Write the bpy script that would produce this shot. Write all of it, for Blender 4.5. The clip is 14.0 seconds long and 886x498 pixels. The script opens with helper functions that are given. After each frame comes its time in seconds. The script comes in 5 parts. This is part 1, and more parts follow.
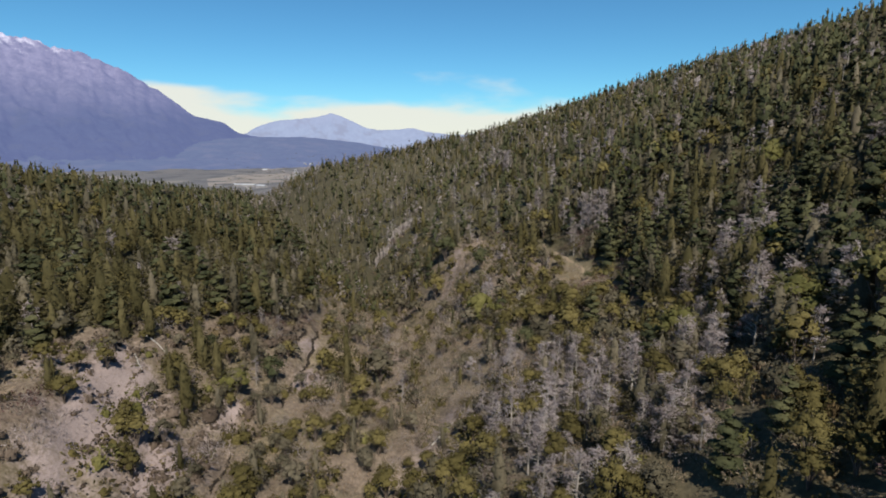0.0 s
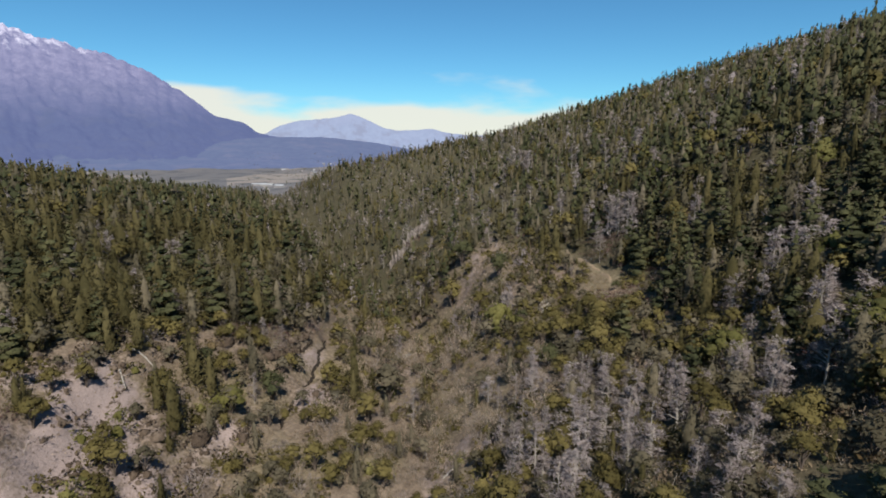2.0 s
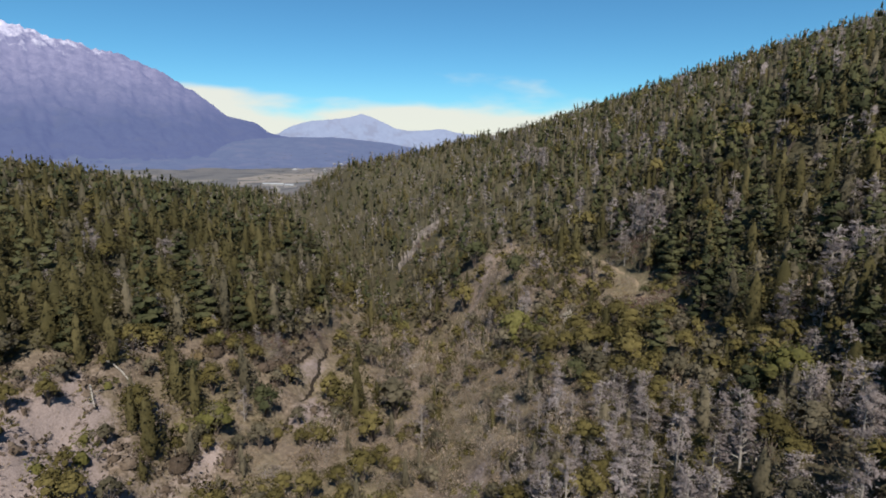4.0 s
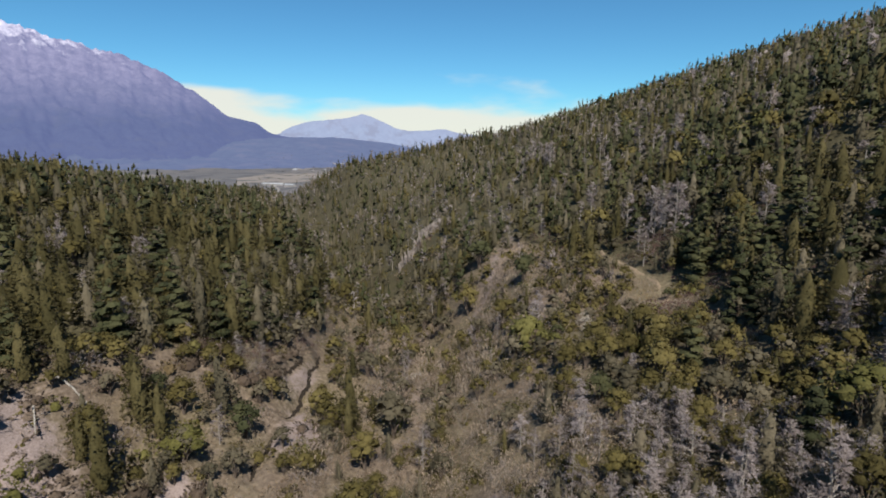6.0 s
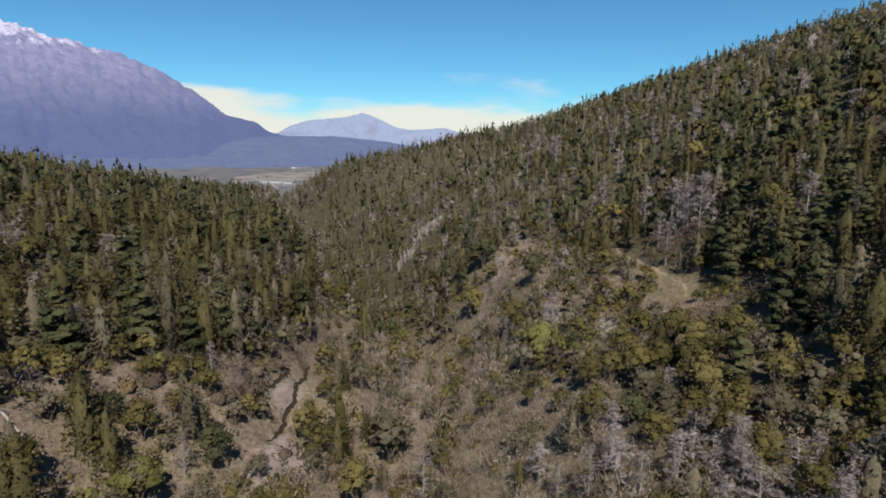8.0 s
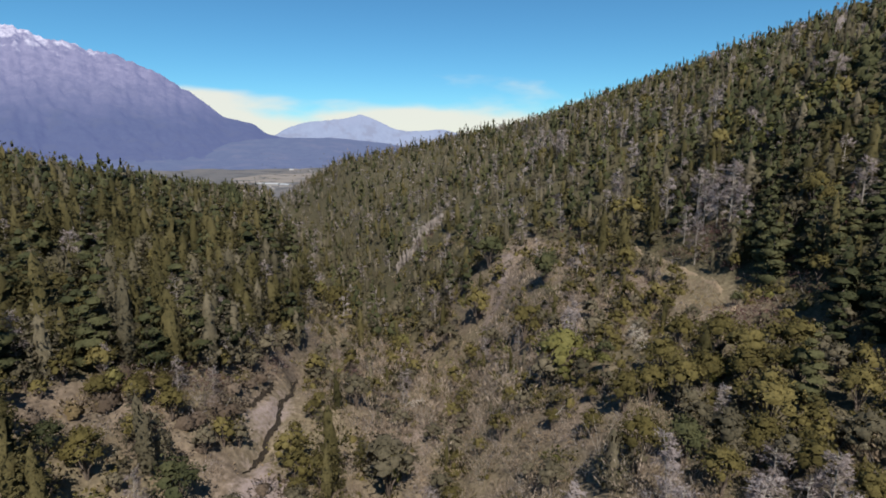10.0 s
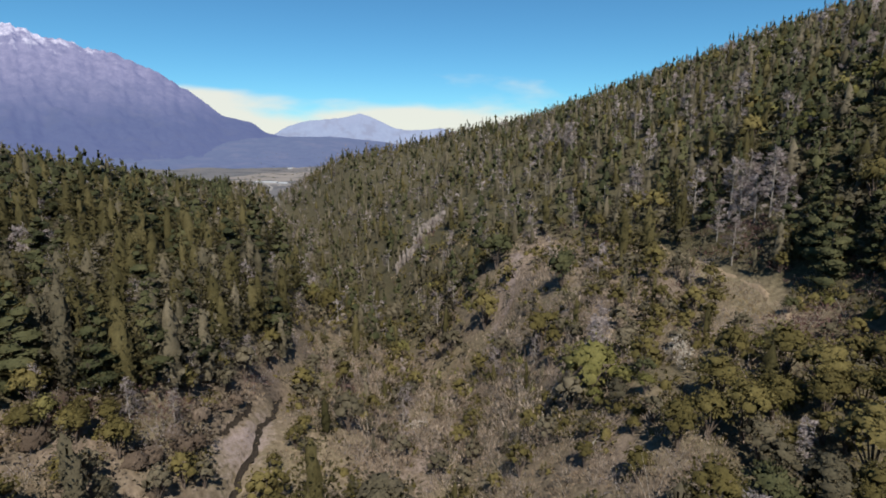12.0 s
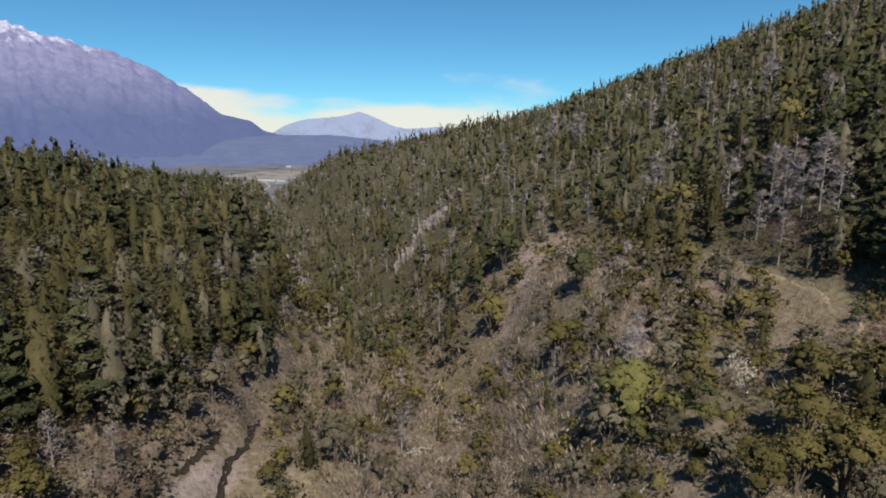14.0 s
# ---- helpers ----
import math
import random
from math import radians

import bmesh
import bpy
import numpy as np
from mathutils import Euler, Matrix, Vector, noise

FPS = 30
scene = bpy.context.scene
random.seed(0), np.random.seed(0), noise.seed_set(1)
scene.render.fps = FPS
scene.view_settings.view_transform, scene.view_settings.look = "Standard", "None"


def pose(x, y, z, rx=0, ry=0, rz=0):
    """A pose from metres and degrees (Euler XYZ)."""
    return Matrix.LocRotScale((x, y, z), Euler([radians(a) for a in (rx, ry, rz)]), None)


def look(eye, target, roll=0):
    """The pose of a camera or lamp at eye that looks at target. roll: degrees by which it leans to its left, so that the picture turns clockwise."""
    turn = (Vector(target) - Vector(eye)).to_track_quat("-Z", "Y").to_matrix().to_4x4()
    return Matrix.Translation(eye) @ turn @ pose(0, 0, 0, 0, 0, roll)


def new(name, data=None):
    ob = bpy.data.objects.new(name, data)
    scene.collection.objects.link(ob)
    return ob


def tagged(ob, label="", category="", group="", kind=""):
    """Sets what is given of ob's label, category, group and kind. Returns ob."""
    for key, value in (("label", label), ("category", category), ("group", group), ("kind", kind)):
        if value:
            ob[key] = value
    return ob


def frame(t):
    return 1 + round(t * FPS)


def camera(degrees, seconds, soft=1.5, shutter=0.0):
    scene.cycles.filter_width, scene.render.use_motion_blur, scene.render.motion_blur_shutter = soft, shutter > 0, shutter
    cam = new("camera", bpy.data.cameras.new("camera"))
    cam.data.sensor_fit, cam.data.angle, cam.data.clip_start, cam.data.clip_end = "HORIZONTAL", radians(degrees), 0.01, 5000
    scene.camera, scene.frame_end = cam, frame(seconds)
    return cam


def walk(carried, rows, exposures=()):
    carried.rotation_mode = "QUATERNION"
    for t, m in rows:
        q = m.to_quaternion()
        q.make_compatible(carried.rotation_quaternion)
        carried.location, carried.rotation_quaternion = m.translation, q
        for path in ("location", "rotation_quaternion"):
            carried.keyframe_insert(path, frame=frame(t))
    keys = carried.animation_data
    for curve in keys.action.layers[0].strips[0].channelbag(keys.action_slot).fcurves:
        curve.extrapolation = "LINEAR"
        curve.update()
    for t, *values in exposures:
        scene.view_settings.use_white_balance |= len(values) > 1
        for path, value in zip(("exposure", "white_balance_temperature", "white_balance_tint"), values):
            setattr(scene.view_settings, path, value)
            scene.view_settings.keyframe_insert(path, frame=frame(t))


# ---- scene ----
cam = camera(78.2, 14.0, soft=1.82)
PATH = [
    (0, (0.0, 0.0, 120.0), (0.0, 9.799, 118.006), -0.1),
    (0.5, (0.259, 2.876, 119.936), (0.159, 12.675, 117.945), -0.0),
    (1, (0.394, 6.113, 119.773), (0.214, 15.913, 117.79), -0.01),
    (1.5, (0.431, 9.102, 119.487), (0.191, 18.902, 117.508), 0.09),
    (2, (0.341, 12.206, 119.114), (0.021, 22.002, 117.133), 0.08),
    (2.5, (0.252, 15.284, 118.682), (-0.154, 25.079, 116.709), 0.18),
    (3, (0.04, 18.567, 118.163), (-0.42, 28.358, 116.184), 0.18),
    (5.5, (-1.376, 35.351, 114.08), (-1.912, 45.143, 112.125), 0.07),
    (6, (-1.736, 38.809, 113.397), (-2.272, 48.6, 111.436), 0.07),
    (6.5, (-2.054, 42.307, 112.616), (-2.589, 52.098, 110.65), 0.07),
    (7, (-2.387, 45.744, 111.791), (-2.923, 55.534, 109.824), 0.07),
    (7.5, (-2.74, 49.086, 110.993), (-3.281, 58.875, 109.022), 0.07),
    (8, (-3.119, 52.72, 110.289), (-3.654, 62.508, 108.313), -0.03),
    (10.5, (-5.704, 70.49, 105.758), (-6.215, 80.287, 103.817), -0.23),
    (11, (-6.178, 74.292, 105.089), (-6.69, 84.087, 103.138), -0.23),
    (11.5, (-6.608, 77.79, 104.33), (-7.119, 87.584, 102.375), -0.23),
    (12, (-7.05, 81.313, 103.505), (-7.556, 91.107, 101.55), -0.23),
    (12.5, (-7.508, 84.939, 102.655), (-8.004, 94.735, 100.706), -0.23),
    (13, (-7.933, 88.516, 101.833), (-8.424, 98.311, 99.879), -0.23),
    (13.5, (-8.305, 91.955, 101.075), (-8.796, 101.75, 99.121), -0.23),
    (14, (-8.719, 95.677, 100.456), (-9.214, 105.468, 98.481), -0.23),
]
walk(cam, [(t, look(eye, target, roll)) for t, eye, target, roll in PATH])

# ---- light: a high sun behind the line of flight, a little to the east ----
SUN_AZ, SUN_EL = 166.0, 52.0          # degrees clockwise from +y, and above the horizon
world = bpy.data.worlds.new("sky")
scene.world = world
world.use_nodes = True
wn, wl = world.node_tree.nodes, world.node_tree.links
wn.clear()
sky = wn.new("ShaderNodeTexSky")
sky.sky_type = "NISHITA"
sky.sun_disc = False
sky.sun_elevation, sky.sun_rotation = radians(SUN_EL), radians(SUN_AZ)
sky.altitude, sky.air_density, sky.dust_density, sky.ozone_density = 1500.0, 1.0, 0.15, 3.0
coord = wn.new("ShaderNodeTexCoord")
split = wn.new("ShaderNodeSeparateXYZ")
wl.new(coord.outputs["Generated"], split.inputs[0])
stretch = wn.new("ShaderNodeMapping")
stretch.inputs["Scale"].default_value = (3.2, 3.2, 11.0)
stretch.inputs["Location"].default_value = (3.07, 0.4, 0.0)
wl.new(coord.outputs["Generated"], stretch.inputs[0])
billow = wn.new("ShaderNodeTexNoise")
billow.inputs["Scale"].default_value, billow.inputs["Detail"].default_value, billow.inputs["Roughness"].default_value = 1.5, 5.0, 0.45
wl.new(stretch.outputs[0], billow.inputs["Vector"])
# the cloud bank's top wanders about 4 degrees above the horizon
lift = wn.new("ShaderNodeMath"); lift.operation = "MULTIPLY_ADD"
lift.inputs[1].default_value, lift.inputs[2].default_value = 0.185, -0.013
wl.new(billow.outputs["Fac"], lift.inputs[0])
gap = wn.new("ShaderNodeMath"); gap.operation = "SUBTRACT"
wl.new(lift.outputs[0], gap.inputs[0]); wl.new(split.outputs["Z"], gap.inputs[1])
cover = wn.new("ShaderNodeMapRange"); cover.interpolation_type = "SMOOTHSTEP"
cover.inputs["From Min"].default_value, cover.inputs["From Max"].default_value = -0.012, 0.035
cover.inputs["To Max"].default_value = 0.92
wl.new(gap.outputs[0], cover.inputs["Value"])
tint = wn.new("ShaderNodeMix"); tint.data_type = "RGBA"; tint.blend_type = "MULTIPLY"
tint.inputs["Factor"].default_value = 1.0
tint.inputs["B"].default_value = (0.47, 0.92, 1.06, 1)
wl.new(sky.outputs[0], tint.inputs["A"])
cloud = wn.new("ShaderNodeMix"); cloud.data_type = "RGBA"
cloud.inputs["B"].default_value = (7.9, 7.8, 6.9, 1)
wl.new(cover.outputs[0], cloud.inputs["Factor"]); wl.new(tint.outputs["Result"], cloud.inputs["A"])
back = wn.new("ShaderNodeBackground"); back.inputs["Strength"].default_value = 0.073
wl.new(cloud.outputs["Result"], back.inputs["Color"])
wout = wn.new("ShaderNodeOutputWorld"); wl.new(back.outputs[0], wout.inputs["Surface"])

sun = new("sun", bpy.data.lights.new("sun", "SUN"))
sun.data.energy, sun.data.angle, sun.data.color = 5.0, radians(0.53), (1.0, 0.925, 0.81)
sx, sy, sz = math.sin(radians(SUN_AZ)) * math.cos(radians(SUN_EL)), math.cos(radians(SUN_AZ)) * math.cos(radians(SUN_EL)), math.sin(radians(SUN_EL))
sun.matrix_world = look((300 * sx, 300 * sy, 300 * sz), (0, 0, 0))
scene.view_settings.exposure = 0.57

# ---- materials ----
def material(name, rough=0.9):
    m = bpy.data.materials.new(name)
    m.use_nodes = True
    n, l = m.node_tree.nodes, m.node_tree.links
    b = n["Principled BSDF"]
    b.inputs["Roughness"].default_value = rough
    b.inputs["Specular IOR Level"].default_value = 0.2
    return m, n, l, b


def place(n, l, scale, detail=4.0, rough=0.55, vector=None):
    t = n.new("ShaderNodeTexNoise")
    t.inputs["Scale"].default_value, t.inputs["Detail"].default_value, t.inputs["Roughness"].default_value = scale, detail, rough
    if vector is None:
        g = n.new("ShaderNodeNewGeometry")
        vector = g.outputs["Position"]
    l.new(vector, t.inputs["Vector"])
    return t.outputs["Fac"]


def ramp(n, l, value, stops):
    r = n.new("ShaderNodeValToRGB")
    while len(r.color_ramp.elements) < len(stops):
        r.color_ramp.elements.new(0.5)
    for e, (p, c) in zip(r.color_ramp.elements, stops):
        e.position, e.color = p, (*c[:3], 1)
    l.new(value, r.inputs[0])
    return r.outputs[0]


def mixed(n, l, fac, a, b, blend="MIX"):
    m = n.new("ShaderNodeMix")
    m.data_type, m.blend_type = "RGBA", blend
    for socket, v in (("Factor", fac), ("A", a), ("B", b)):
        s = m.inputs[socket]
        if hasattr(v, "links"):
            l.new(v, s)
        elif socket == "Factor":
            s.default_value = v
        else:
            s.default_value = (*v, 1)
    return m.outputs["Result"]


def ranged(n, l, value, a, b, lo=0.0, hi=1.0):
    r = n.new("ShaderNodeMapRange")
    r.inputs["From Min"].default_value, r.inputs["From Max"].default_value = a, b
    r.inputs["To Min"].default_value, r.inputs["To Max"].default_value = lo, hi
    l.new(value, r.inputs["Value"])
    return r.outputs[0]


def foliage(name, dark, mid, light, through_light=0.25, holes=0.5, fine=4.6, gloss=0.85):
    """Leaves: colour varies from plant to plant, from stand to stand and from leaf to leaf; some light passes through."""
    m, n, l, b = material(name, gloss)
    info = n.new("ShaderNodeObjectInfo")
    geo = n.new("ShaderNodeNewGeometry")
    stand = place(n, l, 0.16, 3.0, 0.6)
    lone = n.new("ShaderNodeAttribute"); lone.attribute_name = "lone"
    tone = n.new("ShaderNodeAttribute"); tone.attribute_name = "tone"
    own = n.new("ShaderNodeMath"); own.operation = "MULTIPLY_ADD"
    l.new(info.outputs["Random"], own.inputs[0]); l.new(lone.outputs["Fac"], own.inputs[1]); l.new(tone.outputs["Fac"], own.inputs[2])
    add = n.new("ShaderNodeMath"); add.operation = "MULTIPLY_ADD"
    l.new(own.outputs[0], add.inputs[0]); add.inputs[1].default_value = 0.42
    l.new(stand, add.inputs[2])
    leaf = n.new("ShaderNodeMath"); leaf.operation = "MULTIPLY_ADD"
    l.new(geo.outputs["Random Per Island"], leaf.inputs[0]); leaf.inputs[1].default_value = 0.10
    l.new(add.outputs[0], leaf.inputs[2])
    col = ramp(n, l, leaf.outputs[0], ((0.38, [0.93 * c for c in dark]), (0.72, [0.96 * c for c in mid]), (1.0, [0.98 * c for c in light])))
    speck = place(n, l, 0.8 * fine, 4.0, 0.65)
    col = mixed(n, l, 1.0, col, ramp(n, l, speck, ((0.3, (0.72, 0.72, 0.72)), (0.5, (0.98, 0.98, 0.98)), (0.7, (1.25, 1.24, 1.22)))), "MULTIPLY")
    l.new(col, b.inputs["Base Color"])
    tr = n.new("ShaderNodeBsdfTranslucent")
    l.new(col, tr.inputs["Color"])
    mx = n.new("ShaderNodeMixShader"); mx.inputs[0].default_value = through_light
    l.new(b.outputs[0], mx.inputs[1]); l.new(tr.outputs[0], mx.inputs[2])
    # each spray is ragged: light and sight pass between its leaves
    lace = place(n, l, fine, 3.0, 0.6)
    hole = n.new("ShaderNodeMath"); hole.operation = "GREATER_THAN"
    solid = n.new("ShaderNodeAttribute"); solid.attribute_name = "solid"
    filled = n.new("ShaderNodeMath"); filled.operation = "MULTIPLY_ADD"
    l.new(solid.outputs["Fac"], filled.inputs[0]); filled.inputs[1].default_value, filled.inputs[2].default_value = -5.0, holes
    l.new(lace, hole.inputs[0]); l.new(filled.outputs[0], hole.inputs[1])
    clear = n.new("ShaderNodeBsdfTransparent")
    cut = n.new("ShaderNodeMixShader")
    l.new(hole.outputs[0], cut.inputs[0]); l.new(clear.outputs[0], cut.inputs[1]); l.new(mx.outputs[0], cut.inputs[2])
    bp = n.new("ShaderNodeBump"); bp.inputs["Strength"].default_value, bp.inputs["Distance"].default_value = 0.55, 0.2
    l.new(lace, bp.inputs["Height"]); l.new(bp.outputs[0], b.inputs["Normal"])
    l.new(cut.outputs[0], n["Material Output"].inputs["Surface"])
    return m


CYPRESS = foliage("cypress_leaves", (0.029, 0.027, 0.009), (0.055, 0.048, 0.018), (0.087, 0.075, 0.032), holes=0.44)
PINE = foliage("dark_conifer_leaves", (0.022, 0.026, 0.011), (0.044, 0.049, 0.022), (0.08, 0.08, 0.037), holes=0.42)
GREY = foliage("grey_twigs", (0.153, 0.126, 0.122), (0.242, 0.208, 0.205), (0.333, 0.293, 0.296), 0.35, 0.50, 8.0)
SAGE = foliage("grey_green_leaves", (0.049, 0.044, 0.028), (0.085, 0.075, 0.049), (0.132, 0.114, 0.079), 0.25, 0.45)
OLIVE = foliage("olive_leaves", (0.047, 0.04, 0.013), (0.083, 0.07, 0.023), (0.131, 0.109, 0.04), holes=0.43)
HEATH = foliage("heath_twigs", (0.051, 0.038, 0.028), (0.087, 0.065, 0.049), (0.133, 0.104, 0.082), 0.1, 0.42, 7.0)
GREEN = foliage("fresh_green_leaves", (0.045, 0.046, 0.013), (0.088, 0.086, 0.026), (0.145, 0.131, 0.048), holes=0.42)
YELLOW = foliage("yellow_green_leaves", (0.067, 0.065, 0.019), (0.109, 0.104, 0.031), (0.153, 0.143, 0.051), holes=0.43)
BROWN = foliage("brown_twigs", (0.15, 0.107, 0.071), (0.257, 0.193, 0.132), (0.364, 0.283, 0.203), 0.2, 0.49, 7.0)
MAROON = foliage("maroon_twigs", (0.061, 0.03, 0.029), (0.101, 0.053, 0.05), (0.147, 0.092, 0.085), 0.2, 0.47, 6.0)
RUST = foliage("rust_leaves", (0.074, 0.05, 0.023), (0.122, 0.086, 0.042), (0.178, 0.138, 0.077), 0.3, 0.46)
STRAW = foliage("dry_grass", (0.18, 0.134, 0.086), (0.268, 0.206, 0.139), (0.36, 0.289, 0.202), 0.3, 0.47, 7.0)
TAN = foliage("dry_saplings", (0.191, 0.144, 0.106), (0.309, 0.244, 0.187), (0.426, 0.348, 0.279), 0.35, 0.46, 8.0)
PALE = foliage("bleached_twigs", (0.317, 0.285, 0.243), (0.44, 0.405, 0.351), (0.635, 0.586, 0.527), 0.1, 0.43, 7.0)
OCHRE = foliage("ochre_grass", (0.153, 0.109, 0.05), (0.252, 0.188, 0.09), (0.345, 0.263, 0.138), 0.3, 0.42, 7.0)


def bark(name, dark, light):
    m, n, l, b = material(name, 0.9)
    g = n.new("ShaderNodeTexCoord")
    mp = n.new("ShaderNodeMapping"); mp.inputs["Scale"].default_value = (3, 3, 0.6)
    l.new(g.outputs["Object"], mp.inputs[0])
    f = place(n, l, 2.0, 6.0, 0.7, mp.outputs[0])
    l.new(ramp(n, l, f, ((0.3, dark), (0.7, light))), b.inputs["Base Color"])
    bp = n.new("ShaderNodeBump"); bp.inputs["Strength"].default_value, bp.inputs["Distance"].default_value = 0.6, 0.05
    l.new(f, bp.inputs["Height"]); l.new(bp.outputs[0], b.inputs["Normal"])
    return m


BARK = bark("bark", (0.06, 0.045, 0.035), (0.16, 0.13, 0.11))
DRIFT = bark("bleached_wood", (0.2, 0.185, 0.165), (0.36, 0.34, 0.31))
DEAD = bark("dead_wood", (0.17, 0.152, 0.135), (0.36, 0.33, 0.30))


def ground_material():
    m, n, l, b = material("ground_soil", 0.95)
    geo = n.new("ShaderNodeNewGeometry")
    att = n.new("ShaderNodeAttribute"); att.attribute_name = "bare"
    fine = place(n, l, 1.1, 8.0, 0.65)
    broad = place(n, l, 0.05, 5.0, 0.6)
    grit = place(n, l, 5.0, 4.0, 0.7)
    litter = ramp(n, l, fine, ((0.3, (0.069, 0.052, 0.039)), (0.5, (0.126, 0.098, 0.075)), (0.72, (0.199, 0.157, 0.122))))
    grass = ramp(n, l, fine, ((0.3, (0.077, 0.061, 0.039)), (0.55, (0.142, 0.117, 0.076)), (0.75, (0.207, 0.17, 0.118))))
    cover = mixed(n, l, ranged(n, l, broad, 0.42, 0.6), litter, grass)
    soil = ramp(n, l, grit, ((0.25, (0.115, 0.09, 0.083)), (0.5, (0.214, 0.173, 0.163)), (0.75, (0.291, 0.241, 0.231))))
    # needle litter, with shade under the groves painted in by the same mask
    shade = n.new("ShaderNodeAttribute"); shade.attribute_name = "needle_shade"
    needle_shade = ramp(n, l, fine, ((0.3, (0.035, 0.03, 0.018)), (0.55, (0.065, 0.058, 0.032)), (0.75, (0.10, 0.085, 0.05))))
    cover = mixed(n, l, shade.outputs["Fac"], cover, needle_shade)
    patch = n.new("ShaderNodeMath"); patch.operation = "MULTIPLY_ADD"
    l.new(fine, patch.inputs[0]); patch.inputs[1].default_value = 1.1
    l.new(att.outputs["Fac"], patch.inputs[2])
    near = mixed(n, l, ranged(n, l, patch.outputs[0], 0.80, 1.2), cover, soil)
    # valley floor: fields, hedges and scrub, changing from plot to plot
    plots = n.new("ShaderNodeTexVoronoi"); plots.inputs["Scale"].default_value = 0.0042
    stretch = n.new("ShaderNodeMapping"); stretch.inputs["Scale"].default_value = (1.0, 0.45, 0.0)
    stretch.inputs["Rotation"].default_value = (0, 0, 0.35)
    l.new(geo.outputs["Position"], stretch.inputs[0]); l.new(stretch.outputs[0], plots.inputs["Vector"])
    one = n.new("ShaderNodeSeparateColor"); l.new(plots.outputs["Color"], one.inputs[0])
    # plot and scrub colours are greyed: valley haze painted into them
    field = ramp(n, l, one.outputs[0], ((0.0, (0.078, 0.076, 0.086)), (0.35, (0.10, 0.098, 0.104)), (0.6, (0.14, 0.128, 0.124)), (0.85, (0.185, 0.165, 0.15)), (1.0, (0.11, 0.11, 0.104))))
    scrub = place(n, l, 0.012, 6.0, 0.65)
    field = mixed(n, l, ranged(n, l, scrub, 0.5, 0.6), field, (0.066, 0.068, 0.076))
    where = n.new("ShaderNodeSeparateXYZ"); l.new(geo.outputs["Position"], where.inputs[0])
    col = mixed(n, l, ranged(n, l, where.outputs["Y"], 800, 1050), near, field)
    l.new(col, b.inputs["Base Color"])
    bp = n.new("ShaderNodeBump"); bp.inputs["Strength"].default_value, bp.inputs["Distance"].default_value = 0.8, 0.35
    l.new(fine, bp.inputs["Height"]); l.new(bp.outputs[0], b.inputs["Normal"])
    return m


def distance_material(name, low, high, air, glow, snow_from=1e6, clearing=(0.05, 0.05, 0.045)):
    """Far mountains: forest below, rock above, some snow, and haze put in as an even blue emission."""
    m, n, l, b = material(name, 1.0)
    b.inputs["Specular IOR Level"].default_value = 0.0
    geo = n.new("ShaderNodeNewGeometry")
    where = n.new("ShaderNodeSeparateXYZ"); l.new(geo.outputs["Position"], where.inputs[0])
    rough = place(n, l, 0.006, 8.0, 0.65)
    drop = n.new("ShaderNodeMapping"); drop.inputs["Scale"].default_value = (1, 1, 0.35)
    l.new(geo.outputs["Position"], drop.inputs[0])
    grain = place(n, l, 0.02, 7.0, 0.7, drop.outputs[0])
    h = n.new("ShaderNodeMath"); h.operation = "MULTIPLY_ADD"
    l.new(rough, h.inputs[0]); h.inputs[1].default_value = 260.0
    l.new(where.outputs["Z"], h.inputs[2])
    rock = mixed(n, l, ranged(n, l, grain, 0.35, 0.65), high, [0.5 * c for c in high])
    wood = mixed(n, l, ranged(n, l, grain, 0.4, 0.6), low, [1.35 * c for c in low])
    wood = mixed(n, l, ranged(n, l, place(n, l, 0.009, 5.0, 0.6), 0.52, 0.62), wood, clearing)
    col = mixed(n, l, ranged(n, l, h.outputs[0], 330, 640), wood, rock)
    s = n.new("ShaderNodeMath"); s.operation = "MULTIPLY_ADD"
    fall = n.new("ShaderNodeMapping"); fall.inputs["Scale"].default_value = (1, 1, 0.3)
    l.new(geo.outputs["Position"], fall.inputs[0])
    l.new(place(n, l, 0.022, 6.0, 0.7, fall.outputs[0]), s.inputs[0]); s.inputs[1].default_value = 620.0
    l.new(where.outputs["Z"], s.inputs[2])
    col = mixed(n, l, ranged(n, l, s.outputs[0], snow_from, snow_from + 170), col, (0.4, 0.385, 0.42))
    l.new(col, b.inputs["Base Color"])
    # painted haze: the slopes themselves glow in the colour of the air
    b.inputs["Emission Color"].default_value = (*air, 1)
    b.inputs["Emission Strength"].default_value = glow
    return m


def plain(name, dark, light, scale, rough=0.9, bump=0.0):
    m, n, l, b = material(name, rough)
    f = place(n, l, scale, 7.0, 0.65)
    l.new(ramp(n, l, f, ((0.3, dark), (0.7, light))), b.inputs["Base Color"])
    if bump:
        bp = n.new("ShaderNodeBump"); bp.inputs["Strength"].default_value, bp.inputs["Distance"].default_value = 0.8, bump
        l.new(f, bp.inputs["Height"]); l.new(bp.outputs[0], b.inputs["Normal"])
    return m


GROUND = ground_material()
ROCK = plain("pale_rock", (0.10, 0.088, 0.081), (0.235, 0.206, 0.19), 0.9, 0.95, 0.2)
DIRT = plain("trodden_earth", (0.165, 0.125, 0.085), (0.24, 0.19, 0.135), 1.3, 0.95, 0.05)
# near-black colour standing in for the shade down in the fissures
SLOT_SHADE = plain("painted_slot_shade", (0.012, 0.009, 0.007), (0.035, 0.027, 0.02), 3.0, 0.9, 0.1)
GRAVEL = plain("river_gravel", (0.13, 0.12, 0.11), (0.28, 0.265, 0.25), 0.05, 0.95)
RENDERED = plain("pale_render", (0.2, 0.19, 0.185), (0.34, 0.325, 0.32), 0.05)
